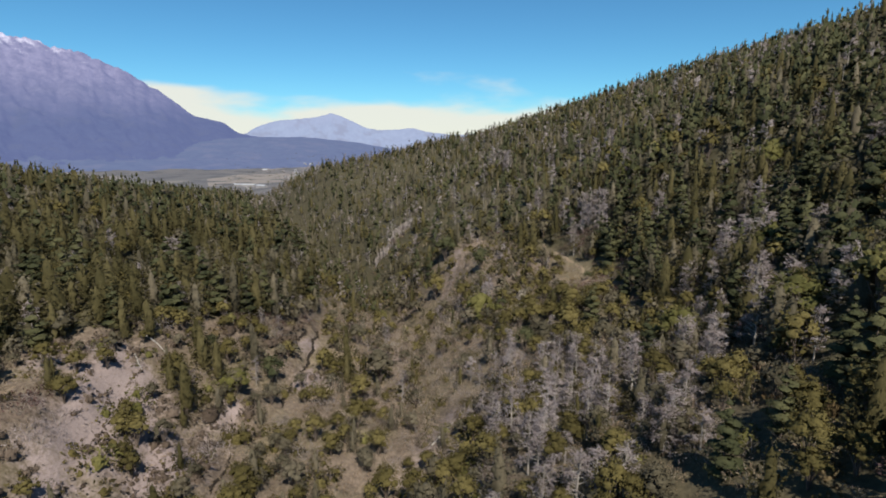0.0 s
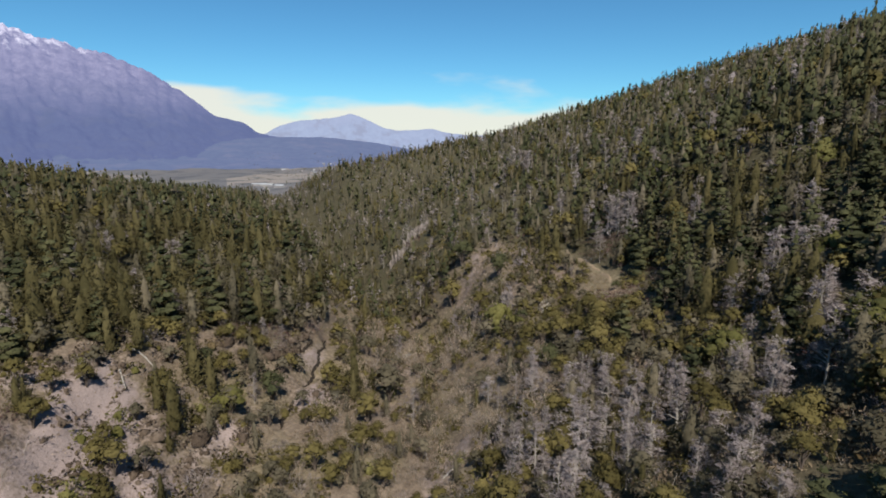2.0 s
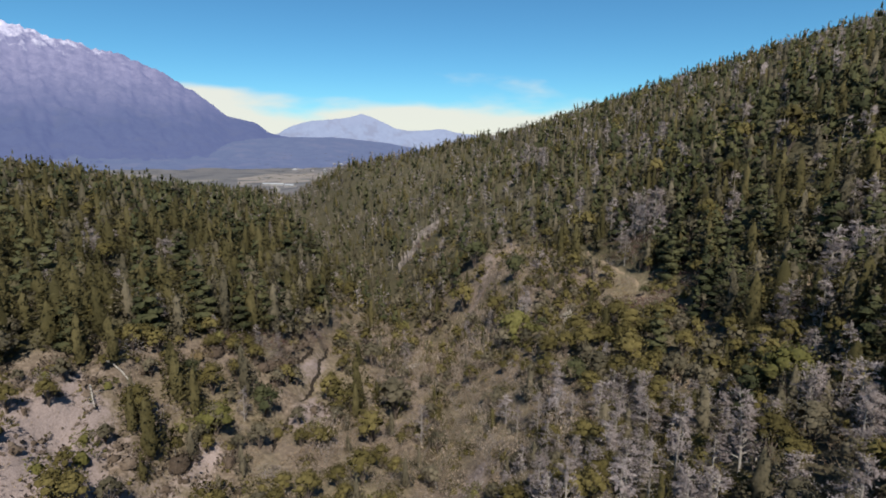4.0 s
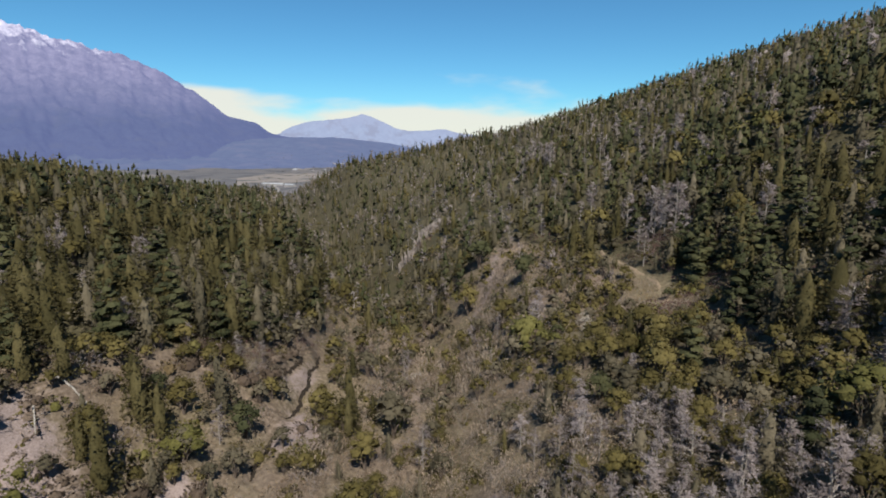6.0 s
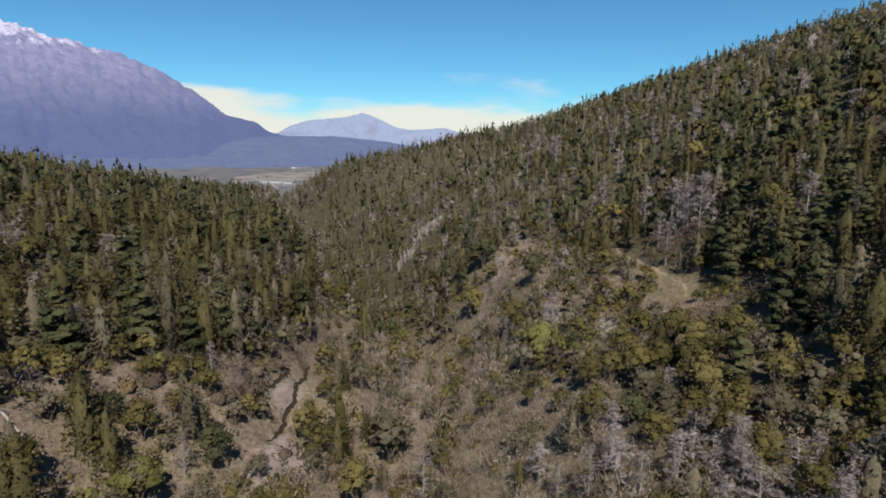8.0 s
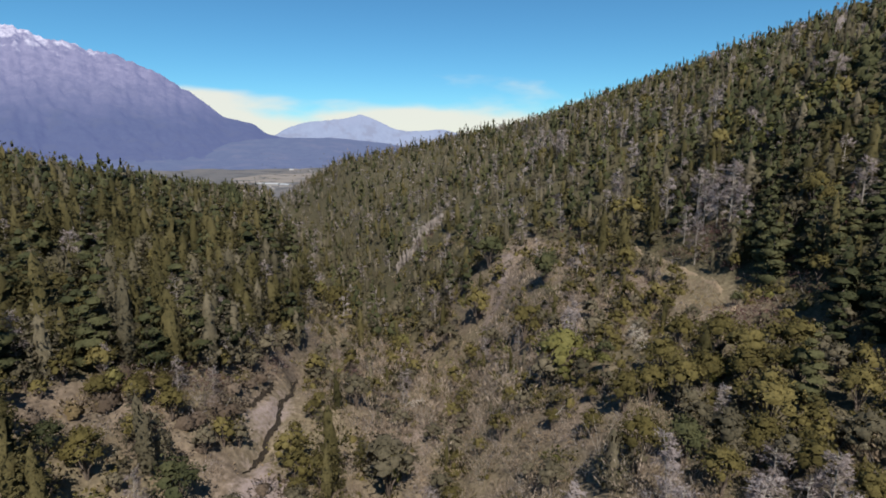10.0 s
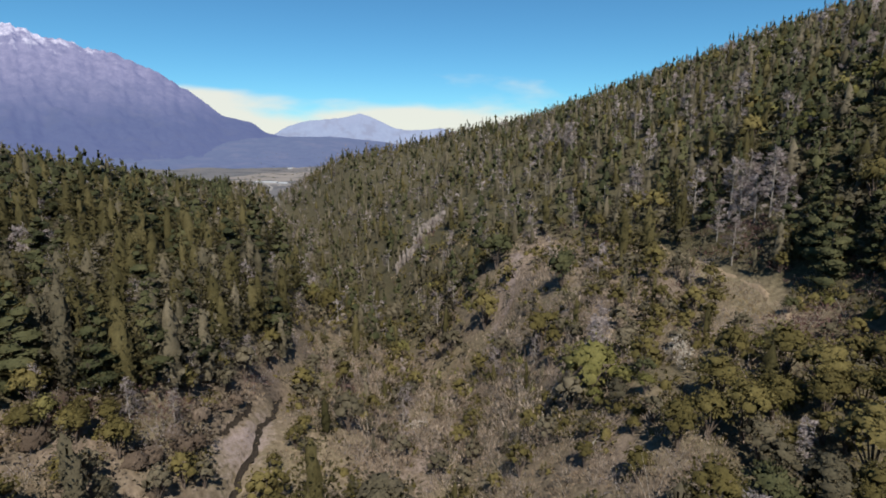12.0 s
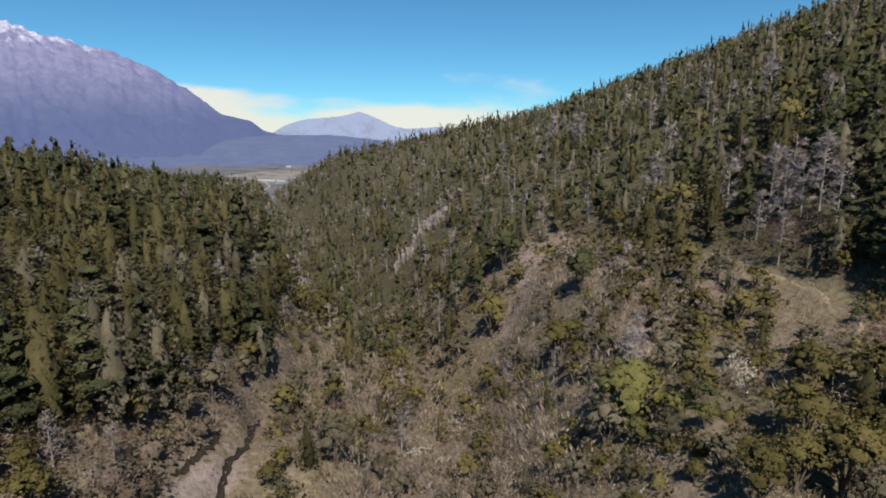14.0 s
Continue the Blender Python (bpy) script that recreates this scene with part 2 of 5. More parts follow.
METALROOF = plain("light_metal_roof", (0.2, 0.21, 0.225), (0.38, 0.4, 0.425), 0.05, 0.6)
DARKROOF = plain("dark_roof", (0.10, 0.08, 0.075), (0.2, 0.16, 0.15), 0.4, 0.7)
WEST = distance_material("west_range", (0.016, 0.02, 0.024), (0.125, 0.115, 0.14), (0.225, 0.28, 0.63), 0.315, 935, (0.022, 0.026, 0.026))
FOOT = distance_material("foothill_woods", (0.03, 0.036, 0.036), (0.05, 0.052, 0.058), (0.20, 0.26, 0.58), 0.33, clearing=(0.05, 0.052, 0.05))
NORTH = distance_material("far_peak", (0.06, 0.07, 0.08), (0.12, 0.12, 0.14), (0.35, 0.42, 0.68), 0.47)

# ---- landform: a gully running down into a wide valley, a wooded bench on the west, a spur and a long hill on the east ----
STATION = np.array([-200, 0, 60, 105, 150, 175, 227, 300, 400, 500, 700, 900, 1200, 1700.])
GULLY_X = np.array([-15, -15, -10, -8, -8, -9, -18, -48, -88, -128, -225, -310, -430, -600.])
GULLY_Z = np.array([75, 64, 60, 54, 51.5, 49, 34, 30, 27, 24, 17, 10, 1, 0.])
BANK_X = np.array([15, 12, 12, 14, 17, 19, 14, -10, -38, -66, -150, -240, -360, -500.])
BANK_Z = np.array([88, 78, 74, 65, 70, 71, 68, 69, 66, 66, 84, 50, 6, 0.])
KNEE_X = np.array([45, 40, 40, 50, 50, 50, 40, 40, 25, 60, 80, -20, -200, -300.])
KNEE_Z = np.array([104, 93, 88, 77, 72.5, 74, 77, 88, 92, 114, 125, 99, 20, 0.])
HILL_S = np.array([0.5, 0.6, 0.6, 0.75, 0.78, 0.78, 0.73, 0.57, 0.48, 0.42, 0.34, 0.22, 0.1, 0.0])
MID_X = np.array([-60, -55, -52, -47, -37, -40, -47, -76, -112, -150, -245, -330, -450, -650.])
MID_Z = np.array([72, 66, 63, 60, 58, 57, 50, 43, 36, 32, 20, 12, 2, 0.])
BENCH_X = np.array([-85, -80, -78, -71, -54, -52, -60, -95, -128, -165, -252, -350, -500, -720.])
BENCH_Z = np.array([84, 82, 80, 78, 72.5, 72, 73, 72, 65, 60, 47, 15, 3, 0.])
WEST_S = np.array([0.25, 0.25, 0.25, 0.25, 0.24, 0.24, 0.25, 0.22, 0.13, 0.08, 0.02, 0.0, 0.0, 0.0])


def at(knots, y):
    """A landform's value along the valley, rounded off between stations."""
    return sum(w * np.interp(y + d, STATION, knots) for d, w in ((-14, 0.2), (-6, 0.2), (0, 0.2), (6, 0.2), (14, 0.2)))


def lumps(x, y, size, seed):
    """Smooth irregular relief, about -1 to 1."""
    a = 0.0
    for k in range(5):
        th = seed * 1.7 + k * 2.4
        f = (0.75 + 0.19 * k) * 2 * math.pi / size
        a = a + np.sin(f * (x * math.cos(th) + y * math.sin(th)) + seed * 3.1 + k * 1.9) * np.cos(0.63 * f * (y * math.cos(th) - x * math.sin(th)) + k)
    return a / 2.6


def blend(a, b, t):
    t = np.clip(t, 0, 1)
    return a + (b - a) * (0.55 * t + 0.45 * t * t * (3 - 2 * t))


def land(x, y):
    """Height of the bare land before small relief."""
    gx, gz, bx, bz = at(GULLY_X, y), at(GULLY_Z, y), at(BANK_X, y), at(BANK_Z, y)
    kx, kz, hs = at(KNEE_X, y), at(KNEE_Z, y), at(HILL_S, y)
    mx, mz, ex, ez, ws = at(MID_X, y), at(MID_Z, y), at(BENCH_X, y), at(BENCH_Z, y), at(WEST_S, y)
    east = np.where(x < bx, blend(gz, bz, (x - gx) / np.maximum(bx - gx, 1)), blend(bz, kz, (x - bx) / np.maximum(kx - bx, 1)))
    rise = 130 * np.tanh(hs * np.maximum(x - kx, 0) / 130)
    far = np.clip((x - 380) / 500, 0, 1)
    east = east + rise * (1 - far * far * (3 - 2 * far))
    west = np.where(x > mx, blend(gz, mz, (gx - x) / np.maximum(gx - mx, 1)), blend(mz, ez, (mx - x) / np.maximum(mx - ex, 1)))
    west = west + 36 * np.tanh(ws * np.maximum(ex - x, 0) / 36)
    out = np.clip((-x - 420) / 500, 0, 1)
    west = west * (1 - out * out * (3 - 2 * out))
    return np.where(x > gx, east, west)


WOOD_WEST = np.array([-85, -85, -86, -78, -47.5, -44, -51, -80, -150, -195, -280, -370, -500, -720.])   # forest grows west of this line
WOOD_EAST = np.array([20, 28, 43, 58, 56, 53, 38, -14, -50, -80, -150, -240, -360, -500.])             # and east of this one


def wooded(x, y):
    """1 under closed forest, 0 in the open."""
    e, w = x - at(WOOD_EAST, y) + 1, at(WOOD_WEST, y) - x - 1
    # grove floors are darkened as well: shade between their trees put into the colour
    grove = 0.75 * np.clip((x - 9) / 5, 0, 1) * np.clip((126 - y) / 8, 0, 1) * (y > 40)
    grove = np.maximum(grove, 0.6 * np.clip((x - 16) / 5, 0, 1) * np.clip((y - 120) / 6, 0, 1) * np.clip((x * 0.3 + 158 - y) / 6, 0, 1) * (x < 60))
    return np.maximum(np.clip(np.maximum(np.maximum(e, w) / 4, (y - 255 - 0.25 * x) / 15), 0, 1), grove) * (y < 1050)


# fissures in the slumped slope, each a bent line, with its width
FISSURES = (
    (((-42.0, 174.0), (-41.4, 169.0), (-39.6, 163.5), (-40.2, 158.5), (-38.6, 153.0), (-38.9, 148.0), (-38.2, 143.0), (-39.0, 138.5)), 0.8),
    (((-43.2, 163.5), (-42.2, 159.0), (-42.6, 155.0), (-43.4, 151.0)), 0.6),
    (((-39.4, 131.5), (-38.4, 127.0), (-38.6, 122.0), (-37.6, 117.0)), 0.7),
    (((-42.7, 99.0), (-41.4, 93.0), (-40.6, 87.0), (-39.5, 82.0)), 0.55),
)


def near_fissure(x, y):
    """Metres to the nearest fissure, counted to its corner points and between them."""
    best = np.full(np.shape(x), 99.0)
    for line, _ in FISSURES:
        for (x0, y0), (x1, y1) in zip(line, line[1:]):
            dx, dy = x1 - x0, y1 - y0
            k = np.clip(((x - x0) * dx + (y - y0) * dy) / (dx * dx + dy * dy), 0, 1)
            best = np.minimum(best, np.hypot(x - x0 - k * dx, y - y0 - k * dy))
    return best


def relief(x, y):
    s = np.clip((y - 700) / 500, 0, 1)
    near = 1 - s
    h = near * (1.6 * lumps(x, y, 46, 1) + 0.7 * lumps(x, y, 17, 2) + 0.28 * lumps(x, y, 6.5, 3))
    h = h + np.clip(x - 60, 0, 60) / 60 * near * 2.4 * lumps(x, y, 70, 4)
    # erosion runnels on the bare western slope
    w = np.exp(-((x + 57) / 14) ** 2 - ((y - 92) / 24) ** 2)
    h = h + w * 0.9 * np.sin(0.9 * x + 0.25 * y + 1.4 * lumps(x, y, 22, 8))
    h = h - 0.9 * np.clip(1.5 - near_fissure(x, y), 0, 1)
    return h


def height(x, y):
    x, y = np.asarray(x, float), np.asarray(y, float)
    return land(x, y) + relief(x, y)


def axis(pieces):
    """Grid lines: (start, end, spacing at start, spacing at end), laid one after another."""
    out = []
    for a, b, s0, s1 in pieces:
        p = a
        while p < b - 1e-6:
            out.append(p)
            p += s0 + (s1 - s0) * (p - a) / (b - a)
    out.append(pieces[-1][1])
    return np.array(out)


GX = axis(((-4900, -400, 260, 10), (-400, -110, 14, 3.5), (-110, -48, 2.4, 1.4), (-48, -34, 0.7, 0.7), (-34, -30, 1.0, 1.0), (-30, 70, 1.8, 2.2), (70, 260, 3.5, 9), (260, 600, 6, 16), (600, 4900, 20, 300)))
GY = axis(((-3000, -60, 260, 10), (-60, 60, 5, 1.6), (60, 180, 1.5, 1.5), (180, 420, 2.0, 6), (420, 1300, 7, 20), (1300, 4900, 20, 130)))


def soil_shown(x, y):
    """Where the slope has slipped and the pale soil lies open, 0 to 1."""
    def spot(cx, cy, rx, ry, lean=0.0):
        u = (x - cx) - lean * (y - cy)
        return np.exp(-(u / rx) ** 2 - ((y - cy) / ry) ** 2)
    b = 1.15 * spot(-63.5, 96, 6.5, 13, -0.1) + 0.85 * spot(-49, 89, 5.5, 12, -0.15) + 0.5 * spot(-46, 110, 4.5, 9) + 0.6 * spot(-40.5, 153, 3.4, 10) + 1.2 * spot(-34.5, 133, 4.2, 8) 
    b = b + 0.5 * spot(-60, 75, 8, 10) + 0.5 * spot(-76, 98, 4, 8) + 0.45 * spot(-3, 104, 5, 22, 0.3) + 0.42 * spot(3, 232, 6, 26, 0.3) + 0.4 * spot(-38, 205, 8, 14) + 0.38 * spot(-14, 165, 5, 18)
    b = b + 0.3 * spot(14, 265, 5, 18, 0.3)
    return np.clip(b + (0.22 * lumps(x, y, 9, 6) + 0.12 * lumps(x, y, 4, 7)) * (b > 0.12), 0, 1)


def sheet(name, xs, ys, hs):
    """A grid as one mesh."""
    nx, ny = len(xs), len(ys)
    X, Y = np.meshgrid(xs, ys)
    co = np.stack([X, Y, hs], -1).reshape(-1, 3)
    i = np.arange((nx - 1) * (ny - 1))
    a = (i // (nx - 1)) * nx + i % (nx - 1)
    q = np.stack([a, a + 1, a + nx + 1, a + nx], -1)
    return fast_mesh(name, co, q, smooth=True)


def fast_mesh(name, co, quads, smooth=False, slots=None, normals=None, tone=None, solid=None):
    me = bpy.data.meshes.new(name)
    k = quads.shape[1]
    me.vertices.add(len(co)); me.vertices.foreach_set("co", np.ascontiguousarray(co, dtype=np.float32).ravel())
    me.loops.add(quads.size); me.loops.foreach_set("vertex_index", np.ascontiguousarray(quads, dtype=np.int32).ravel())
    me.polygons.add(len(quads))
    me.polygons.foreach_set("loop_start", np.arange(0, quads.size, k, dtype=np.int32))
    me.polygons.foreach_set("use_smooth", np.full(len(quads), smooth))
    if slots is not None:
        me.polygons.foreach_set("material_index", np.ascontiguousarray(slots, dtype=np.int32))
    me.update(calc_edges=True)
    me.validate()
    if tone is not None:
        for key, value in (("tone", tone), ("lone", np.full(len(co), 1.0 if np.all(tone == 0) else 0.0))):
            me.attributes.new(key, "FLOAT", "POINT").data.foreach_set("value", np.ascontiguousarray(value, dtype=np.float32))
    if solid is not None:
        me.attributes.new("solid", "FLOAT", "POINT").data.foreach_set("value", np.ascontiguousarray(solid, dtype=np.float32))
    if normals is not None:
        me.polygons.foreach_set("use_smooth", np.full(len(quads), True))
        me.normals_split_custom_set_from_vertices(normals.tolist())
    return me


MX, MY = np.meshgrid(GX, GY)
me = sheet("ground", GX, GY, height(MX, MY))
layer = me.attributes.new("bare", "FLOAT", "POINT")
layer.data.foreach_set("value", soil_shown(MX, MY).ravel().astype(np.float32))
layer = me.attributes.new("needle_shade", "FLOAT", "POINT")
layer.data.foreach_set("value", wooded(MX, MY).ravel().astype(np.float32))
me.materials.append(GROUND)
tagged(new("ground", me), "brown valley ground with dry grass, leaf litter and bare pale soil", "ground", kind="structure")


def far_range(name, mat, az0, az1, near, crest, skyline, seed, label, steps=220, rows=60, crags=0.0, fold_depth=0.16):
    """A distant range round the valley: its crest follows skyline (degrees round, degrees up), its face falls towards the valley."""
    az = np.linspace(az0, az1, steps)
    up = np.interp(az, [p[0] for p in skyline], [p[1] for p in skyline])
    up = sum(np.interp(az + d, az, up) for d in (-0.25, 0, 0.25)) / 3
    up = up + crags * np.clip((up - 2.0) / 4, 0, 1) * (np.abs(lumps(az, 0 * az, 2.3, seed)) + 0.6 * np.abs(lumps(az, 0 * az, 0.9, seed + 2)) - 0.6)
    t = np.linspace(0, 1.25, rows)
    A, T = np.meshgrid(az, t)
    U = np.broadcast_to(up, A.shape)
    r = near + (crest - near) * T
    top = 110 + crest * np.tan(np.radians(U))
    prof = np.where(T < 1, T ** 1.5, 1 - 2.2 * (T - 1))
    X, Y = r * np.sin(np.radians(A)), r * np.cos(np.radians(A))
    arc = crest * np.radians(A)
    run = r + 0.5 * arc
    fold = np.abs(lumps(arc, 0.35 * run, 640, seed)) + 0.55 * np.abs(lumps(arc, 0.5 * run, 260, seed + 3)) + 0.35 * np.abs(lumps(arc, 0.7 * run, 110, seed + 5))
    z = -12 + (top + 12) * prof
    z = z - fold_depth * top * fold * np.clip(T * 1.4, 0, 1) * np.clip(1.06 - T, 0, 1) * 1.6
    z = z + 0.010 * top * lumps(arc, r, 90, seed + 7) * np.clip(T, 0, 1) + 0.007 * top * lumps(arc, r, 38, seed + 9) * np.clip(T, 0, 1)
    nx, ny = steps, rows
    i = np.arange((nx - 1) * (ny - 1))
    a = (i // (nx - 1)) * nx + i % (nx - 1)
    q = np.stack([a, a + 1, a + nx + 1, a + nx], -1)
    me = fast_mesh(name, np.stack([X, Y, z], -1).reshape(-1, 3), q, smooth=True)
    me.materials.append(mat)
    ob = tagged(new(name, me), label, "mountain", kind="structure")

    def surface(x, y):
        """The range's own height over a place, from its grid."""
        i = int(round((math.degrees(math.atan2(x, y)) - az0) / (az1 - az0) * (steps - 1)))
        j = int(round((math.hypot(x, y) - near) / (crest - near) / 1.25 * (rows - 1)))
        return float(z[j, i]) if 0 <= i < steps and 0 <= j < rows else -99.0
    return surface


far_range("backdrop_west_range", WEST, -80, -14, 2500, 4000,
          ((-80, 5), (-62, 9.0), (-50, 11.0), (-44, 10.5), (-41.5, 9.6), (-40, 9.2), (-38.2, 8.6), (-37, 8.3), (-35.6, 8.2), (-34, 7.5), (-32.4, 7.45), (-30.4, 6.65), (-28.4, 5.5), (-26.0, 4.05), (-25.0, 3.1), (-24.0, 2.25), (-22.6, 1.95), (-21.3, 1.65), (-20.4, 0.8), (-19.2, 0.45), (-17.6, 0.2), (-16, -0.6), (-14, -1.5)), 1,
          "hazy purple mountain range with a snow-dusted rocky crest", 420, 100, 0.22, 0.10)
# begins low over the far valley, so its haze glow covers that too
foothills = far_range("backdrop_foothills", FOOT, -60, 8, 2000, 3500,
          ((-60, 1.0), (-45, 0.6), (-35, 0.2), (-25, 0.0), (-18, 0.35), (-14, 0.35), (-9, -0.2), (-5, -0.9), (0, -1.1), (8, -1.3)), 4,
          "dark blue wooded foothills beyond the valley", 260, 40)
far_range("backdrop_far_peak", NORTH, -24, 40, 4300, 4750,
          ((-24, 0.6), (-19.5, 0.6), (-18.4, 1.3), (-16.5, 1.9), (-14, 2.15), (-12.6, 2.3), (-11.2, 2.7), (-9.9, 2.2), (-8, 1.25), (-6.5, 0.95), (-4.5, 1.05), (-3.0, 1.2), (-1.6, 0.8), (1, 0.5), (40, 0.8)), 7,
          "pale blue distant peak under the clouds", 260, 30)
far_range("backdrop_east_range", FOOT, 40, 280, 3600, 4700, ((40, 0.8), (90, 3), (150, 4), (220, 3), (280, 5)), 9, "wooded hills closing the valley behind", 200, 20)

# ---- plants ----


def kites(base, along, side, length, width, bend):
    """Small leaf sprays: each a folded kite of four corners."""
    n = len(base)
    L, W = np.asarray(length).reshape(-1, 1), np.asarray(width).reshape(-1, 1)
    mid = base + along * L * 0.45
    down = np.array([0, 0, -1.0]) * np.asarray(bend).reshape(-1, 1)
    co = np.stack([base, mid + side * W * 0.5, base + along * L + down, mid - side * W * 0.5 + down * 0.3], 1).reshape(-1, 3)
    return co, np.arange(4 * n).reshape(-1, 4)


def unit(v):
    return v / np.maximum(np.linalg.norm(v, axis=-1, keepdims=True), 1e-6)


def tube(points, radii, sides=6):
    """A tapered limb through points, as quads."""
    p, co = np.asarray(points, float), []
    for k in range(len(p)):
        d = unit(p[min(k + 1, len(p) - 1)] - p[max(k - 1, 0)])
        a = unit(np.cross(d, [0.31, 0.95, 0.11])); b = np.cross(d, a)
        th = np.arange(sides) / sides * 2 * math.pi
        co.append(p[k] + radii[k] * (np.cos(th)[:, None] * a + np.sin(th)[:, None] * b))
    q = [[k * sides + j, k * sides + (j + 1) % sides, (k + 1) * sides + (j + 1) % sides, (k + 1) * sides + j] for k in range(len(p) - 1) for j in range(sides)]
    return np.concatenate(co), np.array(q)


def joined(parts):
    co, q, n = [], [], 0
    for c, f in parts:
        co.append(c); q.append(f + n); n += len(c)
    return np.concatenate(co), np.concatenate(q)


def shell(g, heights, radii, sides, centre=(0, 0), ragged=0.16):
    """The dense inner mass of a crown: uneven rings, closed at the top and open below."""
    th = np.arange(sides) / sides * 2 * math.pi
    co = []
    for k, (h, r) in enumerate(zip(heights, radii)):
        rr = np.broadcast_to(r, sides) * g.uniform(1 - ragged, 1 + ragged, sides)
        a = th + 0.5 * k * math.pi / sides
        co.append(np.stack([centre[0] + np.cos(a) * rr, centre[1] + np.sin(a) * rr, h + g.normal(0, 0.10 * ragged, sides) * np.mean(r)], 1))
    q = [[k * sides + j, k * sides + (j + 1) % sides, (k + 1) * sides + (j + 1) % sides, (k + 1) * sides + j] for k in range(len(co) - 1) for j in range(sides)]
    return np.concatenate(co), np.array(q)


def conifer(g, count, tall=12.0, wide=3.6, low=0.06, power=0.5, size=1.0, clumps=22, rings=9, sides=8):
    """A dense cypress: trunk, sprays gathered in uneven clumps over the crown with gaps between, and its inner mass."""
    lean = g.normal(0, 0.02, 2)
    p1, p2 = g.random(2) * 6

    def reach(h, th):
        lobes = 0.86 + 0.15 * np.sin(2 * th + p1 + 2 * h) + 0.12 * np.sin(3 * th + 8 * h + p2)
        return wide * np.clip(1 - h, 0.0, 1) ** power * lobes * np.clip(0.66 + 1.5 * (h - low), 0, 1)
    i = np.arange(clumps)
    ch = low + (0.97 - low) * ((i + 0.6) / clumps) ** 1.15
    ct = i * 2.4 + g.normal(0, 0.35, clumps) + p1
    R = reach(ch, ct) * g.uniform(0.85, 1.15, clumps)
    off = 0.56 * R * (ch < 0.92)
    C = np.stack([np.cos(ct) * off + lean[0] * ch * tall, np.sin(ct) * off + lean[1] * ch * tall, ch * tall], 1)
    span, thick = 0.46 * R + 0.16, (0.30 * R + 0.055 * tall) * g.uniform(0.8, 1.25, clumps)
    weight = span * thick
    pick = g.choice(clumps, count, p=weight / weight.sum())
    lift = np.stack([np.cos(ct), np.sin(ct), np.full(clumps, 0.25)], 1)[pick]
    d = unit(unit(g.normal(0, 1, (count, 3))) + 0.45 * lift)
    base = C[pick] + d * np.stack([span[pick], span[pick], thick[pick]], 1) * (0.55 + 0.5 * np.sqrt(g.random(count)))[:, None]
    along = unit(d + g.normal(0, 0.45, (count, 3)) + np.array([0, 0, 0.25]))
    length = size * (0.65 + 0.7 * g.random(count)) * (0.75 + 0.3 * (1 - ch[pick]))
    side = unit(np.cross(along, unit(g.normal(0, 1, (count, 3)))))
    crown = kites(base - along * (0.45 * length)[:, None], along, side, length, length * (0.5 + 0.25 * g.random(count)), 0.12 * length)
    k = np.linspace(0, 0.95, 4)
    trunk = tube(np.stack([lean[0] * k * tall, lean[1] * k * tall, k * tall - 0.6 * (k == 0)], 1), tall * 0.016 * (1.03 - k), 6)
    hs = np.linspace(low + 0.02, 0.88, rings)
    ts = np.arange(sides) / sides * 2 * math.pi
    mass = shell(g, hs * tall, [reach(a, ts) * g.uniform(0.2, 0.5, sides) * (0.2 if a > 0.87 else 1.0) for a in hs], sides, ragged=0.12)
    mass = (mass[0] + np.stack([lean[0] * mass[0][:, 2], lean[1] * mass[0][:, 2], 0 * mass[0][:, 2]], 1), mass[1])
    return trunk, crown, mass


